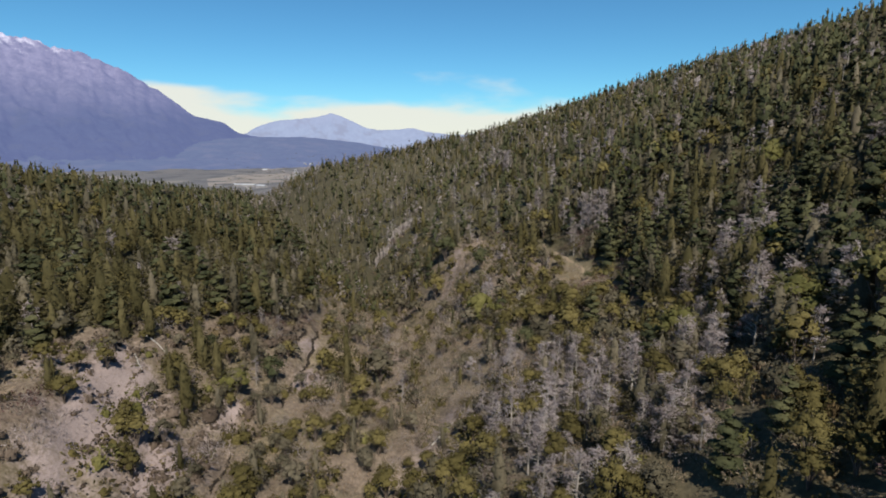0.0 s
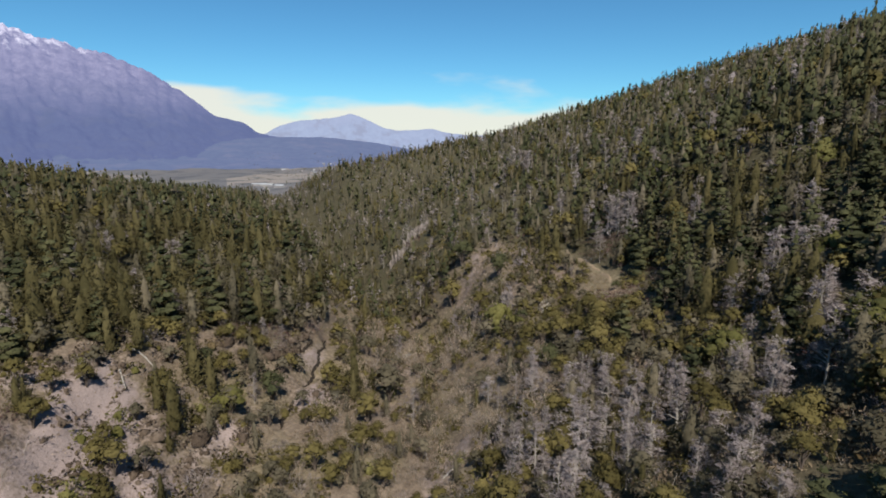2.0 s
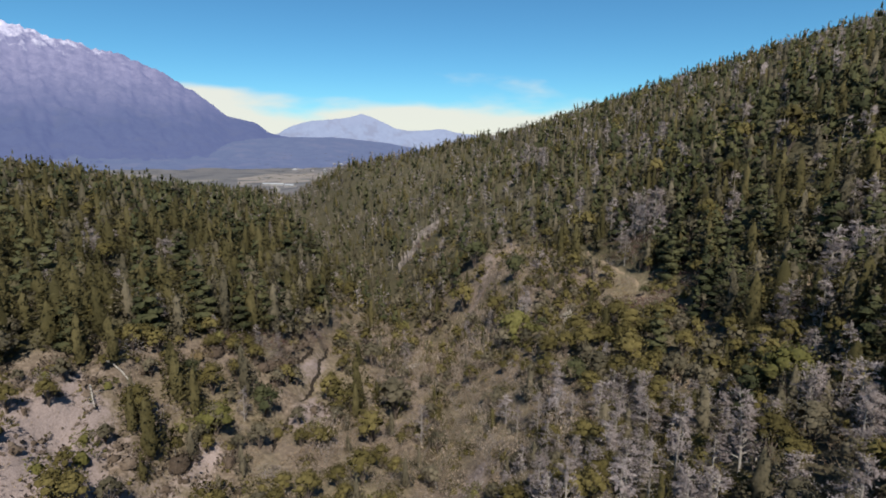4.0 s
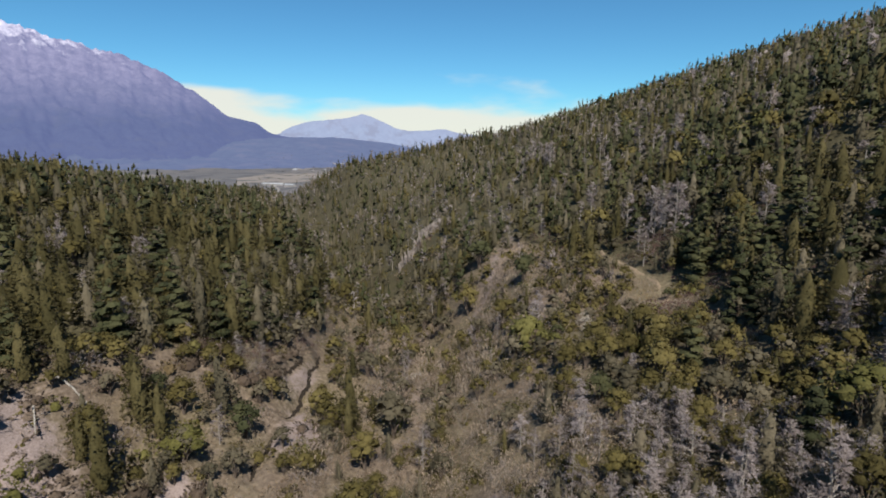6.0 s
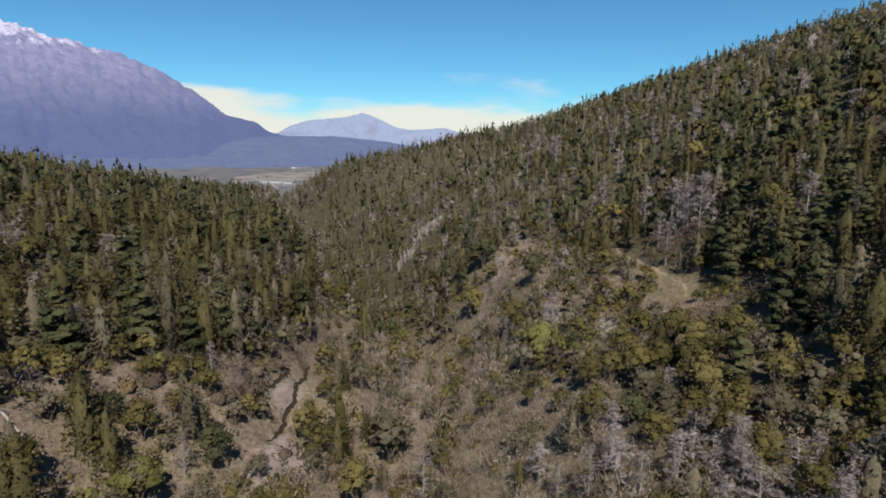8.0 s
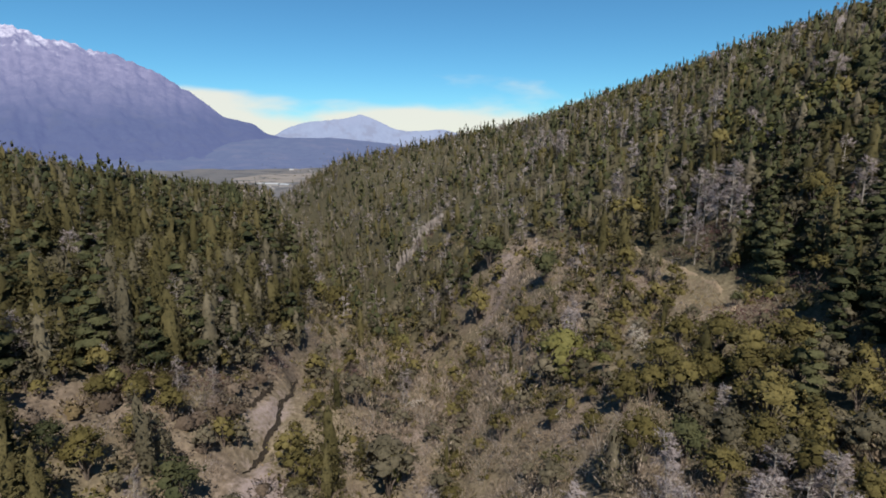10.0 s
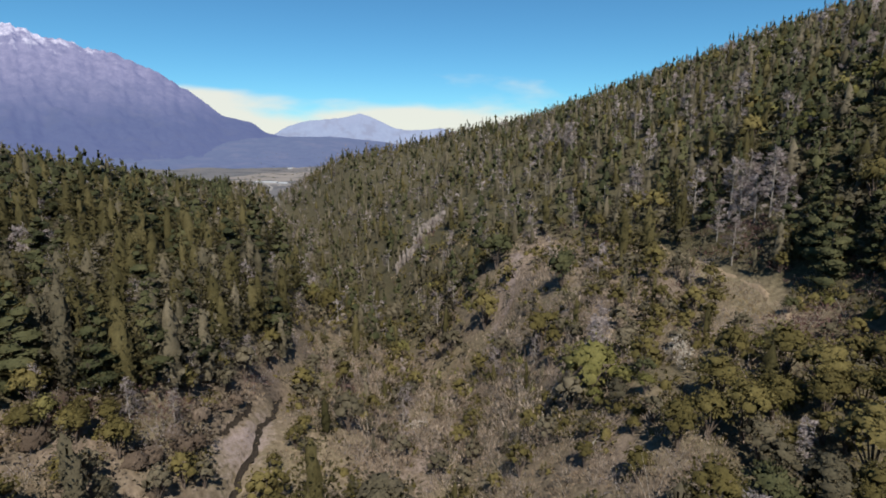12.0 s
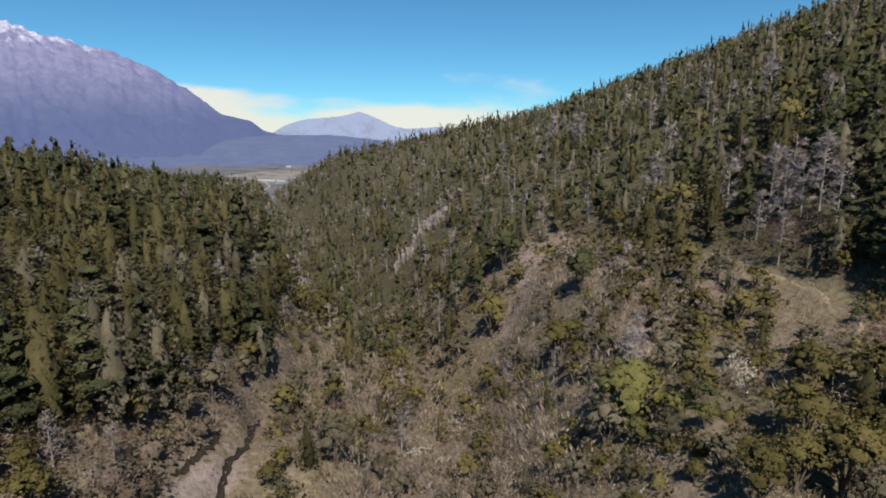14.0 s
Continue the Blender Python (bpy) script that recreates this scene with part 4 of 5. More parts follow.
# single plants that stand out, by area: kind, x, y, scale
SINGLES = {}
SINGLES["spur"] = [
    ("yellow_tree", 11.5, 159.5, 1.65), ("yellow_bush", 15.5, 156, 1.5), ("sage_tree", 13, 151, 0.8), ("dark_tree", 17, 153, 0.6), ("sage_tree", 8.5, 149, 0.6), ("coihue", 24, 146, 1.2),
    ("coihue", 34, 150, 1.15), ("coihue", 35, 144, 1.2), ("coihue", 39, 138, 1.1), ("dark_tree", 14.5, 207, 1.6), ("coihue", 8.5, 178, 0.75), ("rust_bush", 7, 189, 1.6),
    ("rust_bush", 9.5, 187, 1.2), ("white_bush", 24.4, 160.5, 1.7), ("white_bush", 24, 157, 0.9), ("yellow_bush", 32, 146, 1.5), ("yellow_bush", 32.2, 160.5, 1.2),
    ("coihue", 33.5, 141, 1), ("coihue", 37, 140, 0.9), ("yellow_bush", 37.5, 211, 1.5), ("snag", 15.1, 170.2, 0.85), ("straw_clump", 40.2, 171, 1.2), ("straw_clump", 41.5, 174, 1.4),
    ("straw_clump", 39.5, 168, 1.1), ("pine", 38.5, 135, 0.9), ("dark_tree", 14.5, 211, 0.9), ("snag", 13.6, 167.5, 0.8),
]
SINGLES["trail side"] = [
    ("coihue", 43, 145, 1.1), ("pine", 59, 180, 0.9), ("pine", 60, 174, 0.8), ("olive_bush", 50.7, 176.5, 1.3), ("maroon_bush", 46, 167, 1.2), ("maroon_bush", 49, 166, 1.3),
    ("maroon_bush", 43, 163.5, 1), ("pine", 62, 168, 0.9), ("pine", 63, 178, 0.95), ("maroon_bush", 51, 171, 1.4), ("maroon_bush", 53.5, 169, 1.5), ("maroon_bush", 48.5, 168.5, 1.2),
    ("maroon_bush", 58.5, 164, 1.4), ("tan_bush", 45, 181, 1), ("tan_bush", 46.3, 184, 1), ("tan_bush", 44.2, 177, 0.9), ("tan_bush", 43.5, 184, 1), ("coihue", 53.8, 124.3, 1.05),
    ("coihue", 50.5, 127, 0.9), ("pine", 52, 151, 0.75), ("pine", 55, 147, 0.9), ("pine", 57, 141, 0.9), ("pine", 60, 152, 1), ("maroon_bush", 50, 156, 1.4),
    ("maroon_bush", 47.5, 158.5, 1.3), ("maroon_bush", 52.5, 160, 1.3), ("pine", 65.5, 175.5, 1.05),
]
SINGLES["trail side, farther on"] = [
    ("pine", 69, 170, 1.1), ("straw_clump", 42.7, 177.5, 1.3), ("straw_clump", 44.5, 180, 1.3), ("straw_clump", 43, 172.5, 1), ("straw_clump", 45, 176.5, 1), ("straw_clump", 43, 181.5, 1.2),
    ("straw_clump", 45.5, 184, 1.1), ("maroon_bush", 58, 171, 1.3), ("maroon_bush", 52, 167, 1.2), ("maroon_bush", 60, 176, 1.2), ("maroon_bush", 58, 183, 1.2), ("maroon_bush", 53, 181, 1.1),
    ("brown_bush", 55, 179, 1.4), ("olive_bush", 58, 178, 1.5), ("pine", 66, 182, 0.9),
]
SINGLES["gully"] = [
    ("white_bush", -17.2, 174, 0.8), ("cypress", -26, 137, 0.85), ("olive_bush", -39, 124, 1.8), ("greyfir", -10, 120, 0.55), ("cypress", -30, 160, 0.6), ("olive_bush", -33, 124, 1.3),
    ("tan_bush", -40, 198, 1.2), ("tan_bush", -38.5, 186, 1.3), ("tan_bush", -36, 192, 1.4), ("tan_bush", -33, 190, 1.3), ("tan_bush", -35, 201, 1.2), ("tan_bush", -30, 197, 1.2),
    ("tan_bush", -39.5, 192, 1.2),
]
SINGLES["west forest edge"] = [
    ("cypress", -63, 138, 0.9), ("tan_bush", -46.5, 196, 1.2), ("tan_bush", -44, 200, 1.3), ("tan_bush", -42, 204, 1.3), ("tan_bush", -42, 179, 1.2), ("tan_bush", -42, 215, 1.4),
    ("snag", -52, 186, 0.9), ("grey_bush", -46, 168, 1.6), ("grey_bush", -44.5, 171, 1.5), ("maroon_bush", -51, 146, 1.3),
]
SINGLES["foot of the hill"] = [
    ("grey_bush", 42.5, 193, 1.4), ("snag", 50, 209, 1), ("snag", 62, 210, 1.15), ("maroon_bush", 48, 203, 1.3), ("maroon_bush", 51, 200, 1.4), ("maroon_bush", 54, 198, 1.5),
    ("maroon_bush", 57, 196, 1.3), ("maroon_bush", 49, 207, 1.2), ("pine", 62, 192, 0.85), ("maroon_bush", 57, 189, 1.4), ("pine", 64, 215, 1.05), ("pine", 68, 203, 1),
    ("cypress", 70, 194, 1.05), ("cypress", 61, 186, 0.8), ("maroon_bush", 46, 208, 1.2), ("maroon_bush", 50, 195, 1.1), ("maroon_bush", 53, 192, 1.2), ("maroon_bush", 58, 190, 1.3),
    ("maroon_bush", 55, 206, 1.4),
]
SINGLES["foot of the hill, farther on"] = [
    ("maroon_bush", 61, 203, 1.3),
]
SINGLES["west slope"] = [
    ("yellow_bush", -49, 119, 1.4), ("grey_bush", -60.2, 106, 1.5), ("coihue", -47, 111.5, 0.6), ("olive_bush", -68, 93, 1.5), ("cypress", -52.5, 101, 0.5), ("cypress", -69, 112, 0.95),
    ("pine", -72, 114, 0.85), ("cypress", -65, 115, 0.9), ("yellow_bush", -60.7, 100, 1.1), ("yellow_bush", -62, 92, 1.3), ("olive_bush", -52, 110, 1.8),
]
SINGLES["grey grove"] = [
    ("snag", 59.8, 100.7, 1.25), ("snag", 32, 86, 1.15), ("rust_bush", 43, 55.8, 1.6), ("snag", 12, 88, 0.95), ("snag", 17, 82, 1), ("snag", 22, 76, 0.95),
    ("snag", 9, 93, 0.8), ("snag", 20, 90, 0.9), ("snag", 15, 97, 0.75), ("snag", 27, 92, 0.95), ("snag", 30, 98, 0.9), ("snag", 22, 103, 0.8),
    ("snag", 12, 105, 0.7), ("snag", 5, 99, 0.6), ("rust_bush", 40, 58, 1.6), ("snag", 11.6, 114, 0.75), ("snag", 17, 111.6, 0.66), ("snag", 25.1, 112.2, 0.84),
    ("snag", 27.9, 110, 0.75), ("snag", 39.7, 107, 0.64), ("snag", 36.7, 106.1, 0.61), ("snag", 36.9, 111.9, 0.61), ("snag", 15, 117, 0.54), ("snag", 8.4, 117.4, 0.55),
]
# both dark trees here are added in place of pockets of deep shade
SINGLES["west slope trees"] = [
    ("cypress", -56.7, 119.6, 0.97), ("pine", -68.9, 130, 0.93), ("coihue", -57.2, 108.6, 1.14), ("yellow_tree", -47.6, 116.2, 1.25), ("grey_bush", -56, 111.6, 1.9), ("coihue", -52.1, 124.7, 1.11),
    ("greyfir", -47.4, 129.6, 1.19), ("dark_tree", -55.8, 123.8, 0.76), ("dark_tree", -42.6, 127.7, 1.18), ("rust_bush", -57.6, 130.7, 1.52), ("snag", -67.3, 134.1, 0.86), ("grey_bush", -47.3, 142, 1.9),
    ("grey_bush", -45.5, 192.9, 1.9),
]
SINGLES["gully trees"] = [
    ("cypress", -26.6, 142.2, 1.35), ("sage_tree", -17.5, 140.5, 2), ("coihue", -20.9, 127.7, 1.28), ("snag", -10.5, 131, 0.89), ("tan_bush", -27.1, 127.8, 1.64), ("tan_bush", -44.2, 211.5, 1.73),
    ("tan_bush", -36.3, 207.6, 1.73), ("tan_bush", -29.1, 191.3, 1.73), ("cypress", -36.9, 214.9, 1.17), ("sage_tree", -21.2, 249.4, 1.65), ("sage_tree", -12.7, 231.8, 1.65), ("coihue", -3, 228.2, 1.79),
    ("dark_tree", 1, 248.4, 2.01), ("coihue", 7.2, 186.4, 1.43), ("coihue", 32.4, 198.1, 1.11), ("sage_tree", 7.9, 156.8, 1.23), ("tan_bush", -1, 167.3, 1.73), ("tan_bush", 1.8, 168.4, 1.73),
    ("tan_bush", -3.8, 170.5, 1.72), ("tan_bush", 2.3, 151, 1.56), ("tan_bush", -2.3, 152.6, 1.47), ("tan_bush", -16.3, 182, 1.73), ("maroon_bush", -33.9, 182, 1.9), ("sage_tree", -36.4, 280.2, 1.65),
    ("tan_bush", -8.7, 203.1, 1.73), ("sage_tree", -27.2, 163.5, 1.34),
]
SINGLES["spur trees"] = [
    ("coihue", 16.5, 138.9, 1.01), ("coihue", 20.8, 141.2, 1.01), ("coihue", 24.4, 140.4, 1.25), ("coihue", 29.2, 143.4, 1.02), ("coihue", 31.8, 130.8, 1.41), ("coihue", 27.9, 124.9, 1.04),
    ("dark_tree", 20.2, 126.8, 1.06), ("snag", 27.5, 134.3, 0.51), ("coihue", 21.9, 120.8, 0.93), ("greyfir", 11.3, 124.3, 0.82), ("coihue", 31.6, 122.8, 0.76), ("coihue", 42.5, 131.5, 0.95),
    ("coihue", 31.8, 112.9, 1.1), ("olive_bush", 55.3, 165.5, 1.9), ("pine", 55.1, 176.6, 1.16), ("greyfir", 54.3, 137.6, 1.34), ("cypress", 55.7, 131.6, 1.31), ("coihue", 35.4, 154, 0.88),
    ("olive_bush", 43.2, 157.5, 1.9),
]
SINGLES["bare soil"] = [
    ("yellow_bush", -59, 96.9, 1.79), ("cypress", -70, 90.1, 0.62), ("coihue", -66.8, 88.8, 0.88), ("coihue", -69.5, 96.8, 0.76), ("coihue", -66.6, 101.2, 0.76), ("cypress", -53.5, 105.1, 1.13),
    ("cypress", -55.2, 117.2, 1.05), ("cypress", -51.8, 116.8, 0.94), ("cypress", -57.2, 106.5, 0.73), ("coihue", -56.8, 88.5, 0.88), ("coihue", -55.4, 89.7, 1.04), ("yellow_bush", -57, 81.3, 1.9),
    ("sage_tree", -47.8, 115.7, 1.18), ("snag", -45.3, 123.1, 0.69), ("sage_tree", -39.6, 116.2, 1.01), ("grey_bush", -65.8, 78, 1.9), ("grey_bush", -63.6, 78.3, 1.9), ("maroon_bush", -68.2, 80.5, 1.64),
    ("grey_bush", -64.6, 83.5, 1.9), ("maroon_bush", -69, 84.2, 1.5), ("greyfir", -32.6, 84.8, 0.8), ("sage_tree", -26.9, 87.9, 1.1), ("coihue", -18.7, 108.9, 1.09),
]
SINGLES["steep east bank"] = [
    ("pine", 30.8, 53.9, 0.83), ("pine", 37.5, 55.3, 0.72), ("coihue", 37.1, 50, 1.03), ("rust_bush", 37.6, 48.1, 1.15), ("green_tree", 47.3, 104.5, 1.45), ("sage_tree", 40.6, 87.1, 1.17),
    ("snag", 50.2, 83.2, 1.18), ("snag", 26.4, 80.8, 0.98), ("pine", 48, 61.3, 0.88),
]
SINGLES["ridge"] = [
    ("pine", 60, 477, 1.5), ("pine", 64, 484, 1.45), ("pine", 57, 489, 1.3), ("snag", 39.3, 386.8, 1.45), ("snag", 40.4, 365.3, 1.45), ("snag", 37.6, 408.5, 1.45),
    ("snag", 42.7, 359.4, 1.45), ("snag", 26.7, 355.9, 1.43),
]
SINGLES["over the trail"] = [
    ("snag", 80.4, 268.8, 1.45), ("snag", 57.4, 212.3, 1.45), ("snag", 55.1, 215, 1.39), ("snag", 59.2, 204.9, 1.45), ("snag", 58.6, 198.5, 1.05), ("snag", 49.9, 223.1, 1.28),
    ("snag", 56.8, 206.5, 1.06), ("maroon_bush", 49.2, 214.3, 1.45), ("maroon_bush", 52.4, 211.3, 1.45), ("maroon_bush", 52.4, 205.4, 1.45), ("maroon_bush", 51, 196.9, 1.45), ("maroon_bush", 55.8, 200.4, 1.45),
    ("grey_bush", 45.9, 202.2, 1.45), ("pine", 56, 182, 1.12), ("cypress", 55.1, 186, 0.84), ("olive_bush", 52.1, 174.9, 1.45), ("yellow_bush", 53.2, 172.9, 1.45), ("olive_bush", 54.9, 172.2, 1.45),
    ("olive_bush", 49.9, 173.9, 1.45), ("dark_tree", 47.2, 173.2, 0.53), ("cypress", 31.3, 218.5, 1.37), ("cypress", 35.8, 212.9, 1.43),
]
SINGLES["west forest edge, near the fissures"] = [
    ("greyfir", -60.4, 144.3, 1.15), ("cypress", -60.3, 149.7, 1.02), ("cypress", -58.1, 154.3, 1.08), ("greyfir", -53.1, 155.7, 1.15), ("greyfir", -50.8, 157.5, 1.1), ("snag", -61.8, 165.4, 0.83),
    ("greyfir", -49.2, 173.2, 1.07), ("cypress", -48.8, 182.6, 1.08), ("cypress", -49.7, 199.7, 1.25), ("snag", -49.1, 150.4, 0.66), ("snag", -46.7, 162.6, 0.6), ("snag", -48, 155.1, 0.59),
    ("snag", -46.1, 170, 0.56), ("pine", -65.4, 143.5, 1.1), ("coihue", -57.7, 137.5, 0.86), ("grey_bush", -53.5, 143, 1.79), ("maroon_bush", -55.1, 138.3, 1.49), ("coihue", -52.7, 136.8, 0.76),
    ("coihue", -56.2, 133.9, 0.73), ("grey_bush", -50.3, 142.1, 1.94), ("snag", -46.3, 146.2, 0.53), ("grey_bush", -47.2, 143.8, 1.99), ("coihue", -48.7, 138.1, 0.83), ("grey_bush", -53.6, 130, 1.88),
    ("coihue", -50.7, 132.3, 0.72), ("greyfir", -44.6, 182.5, 0.93),
]
SINGLES["big trees of the west edge"] = [
    ("greyfir", -56.2, 141.9, 1.5), ("pine", -53.6, 143.3, 1.05), ("cypress", -51.5, 145.3, 1.35), ("greyfir", -48.6, 150.6, 1.4), ("pine", -50.8, 149.8, 1.2), ("greyfir", -47.3, 157.9, 1.25),
    ("sage_tree", -45.2, 166.1, 1.2), ("sage_tree", -45.2, 175.8, 1.1), ("greyfir", -59.4, 141.5, 1.2), ("pine", -59.4, 138.9, 1.15), ("cypress", -55.8, 144.0, 1.25), ("pine", -49.3, 157.7, 1.2),
    ("sage_tree", -45.2, 159.2, 0.9), ("coihue", -47.7, 152.9, 0.7), ("snag", -49.8, 142.4, 0.6), ("snag", -57.1, 137.7, 0.55), ("maroon_bush", -48.0, 146.3, 1.5), ("maroon_bush", -47.2, 147.8, 1.3),
    ("maroon_bush", -48.9, 144.3, 1.2), ("heath_bush", -56.5, 139.2, 1.8), ("olive_bush", -54.0, 140.2, 1.7), ("green_tree", -55.7, 136.5, 0.6), ("coihue", -52.7, 137.2, 0.75), ("coihue", -50.8, 140.3, 0.65),
    ("heath_bush", -52.5, 141.5, 1.6), ("heath_bush", -44.7, 144.7, 2), ("heath_bush", -46.1, 145.5, 1.6), ("heath_bush", -55.8, 134.3, 2), ("heath_bush", -45.5, 150.6, 1.4), ("olive_bush", -45.8, 153.6, 1.3),
    ("heath_bush", -44.6, 155.9, 1.3), ("heath_bush", -43.9, 158.9, 1.4), ("rust_bush", -49.5, 139.5, 1.4), ("heath_bush", -46.5, 140.8, 1.7), ("heath_bush", -47.5, 138.7, 1.6), ("olive_bush", -43.0, 144.0, 1.4),
    ("brown_bush", -43.9, 162.8, 1.5), ("maroon_bush", -43.8, 165.8, 1.4), ("grey_bush", -44.0, 169.7, 1.6), ("heath_bush", -45.4, 151.5, 1.4), ("heath_bush", -44.0, 146.6, 1.6), ("coihue", -33.4, 155.6, 0.65),
    ("coihue", -33.0, 158.8, 0.6), ("sage_tree", -23.9, 165.3, 0.7), ("sage_tree", -21.0, 162.8, 0.7),
]
SINGLES["spur thicket"] = [
    ("green_tree", 14.6, 154.1, 0.55), ("green_tree", 16.0, 149.4, 0.47), ("green_tree", 10.7, 153.7, 0.55), ("olive_bush", 20.7, 159.7, 1.4), ("olive_bush", 19.0, 150.6, 1.4), ("olive_bush", 19.3, 146.9, 1.4),
    ("olive_bush", 14.7, 147.0, 1.4), ("olive_bush", 12.8, 150.1, 1.4), ("olive_bush", 13.0, 159.6, 1.4), ("olive_bush", 29.0, 165.4, 1.4), ("olive_bush", 30.8, 183.3, 1.4), ("olive_bush", 28.5, 190.7, 1.4),
    ("olive_bush", 25.5, 155.1, 1.4), ("olive_bush", 8.9, 151.8, 1.4), ("olive_bush", 10.4, 146.2, 1.4), ("olive_bush", 7.0, 155.0, 1.4), ("coihue", 25.7, 202.3, 0.42), ("coihue", 27.9, 183.1, 0.42),
    ("coihue", 17.0, 144.0, 0.42), ("coihue", 13.1, 144.0, 0.42), ("coihue", 5.7, 151.7, 0.42), ("sage_tree", -6.1, 246.7, 0.47), ("sage_tree", -9.2, 237.0, 0.47), ("sage_tree", 8.2, 157.3, 0.47),
    ("sage_tree", 5.8, 159.8, 0.47), ("sage_tree", 3.1, 239.0, 0.47), ("yellow_bush", 35.9, 160.1, 1.4), ("yellow_bush", 32.2, 146.4, 1.4), ("yellow_bush", 30.9, 145.2, 1.4), ("yellow_bush", 41.4, 165.0, 1.4),
    ("yellow_bush", 37.0, 215.5, 1.4), ("brown_bush", 29.9, 151.4, 1.8), ("brown_bush", 33.1, 151.6, 1.5), ("brown_bush", 26.8, 150.1, 1.5), ("brown_bush", 27.4, 156.3, 1.5), ("maroon_bush", 43.8, 163.1, 1.5),
    ("maroon_bush", 39.9, 159.3, 1.5), ("maroon_bush", 43.2, 166.7, 1.5), ("maroon_bush", 56.9, 204.1, 1.5), ("maroon_bush", 54.3, 205.3, 1.5), ("maroon_bush", 56.7, 199.9, 1.5), ("snag", 15.9, 171.9, 0.47),
    ("rust_bush", 8.0, 192.7, 2.2), ("dark_tree", 15.4, 211.0, 0.6), ("pine", 56.1, 185.6, 0.94), ("pine", 57.0, 181.4, 0.94), ("pine", 56.5, 192.6, 0.94),
]
n = 0
for area in SINGLES.values():
    for kind, x, y, size in area:
        stand_plant(kind, n % VARIANTS, x, y, size, n * 1.3, lod=0 if y < 150 else 1)
        CLEAR.append((x, y, 1.6 * size if kind.endswith("bush") else 2.5 * size))
        n += 1

forest = []
g = np.random.default_rng(21)
for x0, x1, y0, y1, step in ((-160, 190, -20, 260, 4.9), (-420, 360, 260, 560, 6.3), (-420, -160, 100, 260, 5.8), (190, 330, 100, 260, 5.8), (-460, 240, 560, 1000, 8.2)):
    p = jittered(x0, x1, y0, y1, step, g)
    p = p[in_view(p)]
    east = p[:, 0] - at(WOOD_EAST, p[:, 1])
    west = at(WOOD_WEST, p[:, 1]) - p[:, 0]
    edge = 3.5 * lumps(p[:, 0], p[:, 1], 21, 5)
    deep = (p[:, 1] > 250 + 0.25 * p[:, 0])
    bare = soil_shown(p[:, 0], p[:, 1]) + (np.abs(p[:, 0] - at(GULLY_X, p[:, 1])) < 10) * (p[:, 1] > 640)
    wood = ((east + edge > 0) | (west + 0.5 * edge > 1.0) | deep) & (bare < 0.55)
    thin = 0.9 - 0.14 * (lumps(p[:, 0], p[:, 1], 33, 9) > 0.7)
    olive = (p[:, 0] > 13) & (p[:, 1] > 122) & (p[:, 1] < 158) & (east < 1) & (p[:, 0] - p[:, 1] < -94) & (p[:, 0] < 50)
    grove = (p[:, 0] > 7 + 3 * lumps(p[:, 0], p[:, 1], 15, 3)) & (p[:, 1] > 58) & (p[:, 1] < 128) & (east < 2)
    keep = is_clear(p) & ((wood & (g.random(len(p)) < thin)) | (grove & (g.random(len(p)) < 0.85)) | (olive & (g.random(len(p)) < 0.42)))
    p = p[keep]
    knee = at(KNEE_X, p[:, 1])
    stand = lumps(p[:, 0], p[:, 1], 40, 12)
    forest += zip(away(p), p[:, 0], p[:, 1], height(p[:, 0], p[:, 1]), east[keep], west[keep], knee, stand)

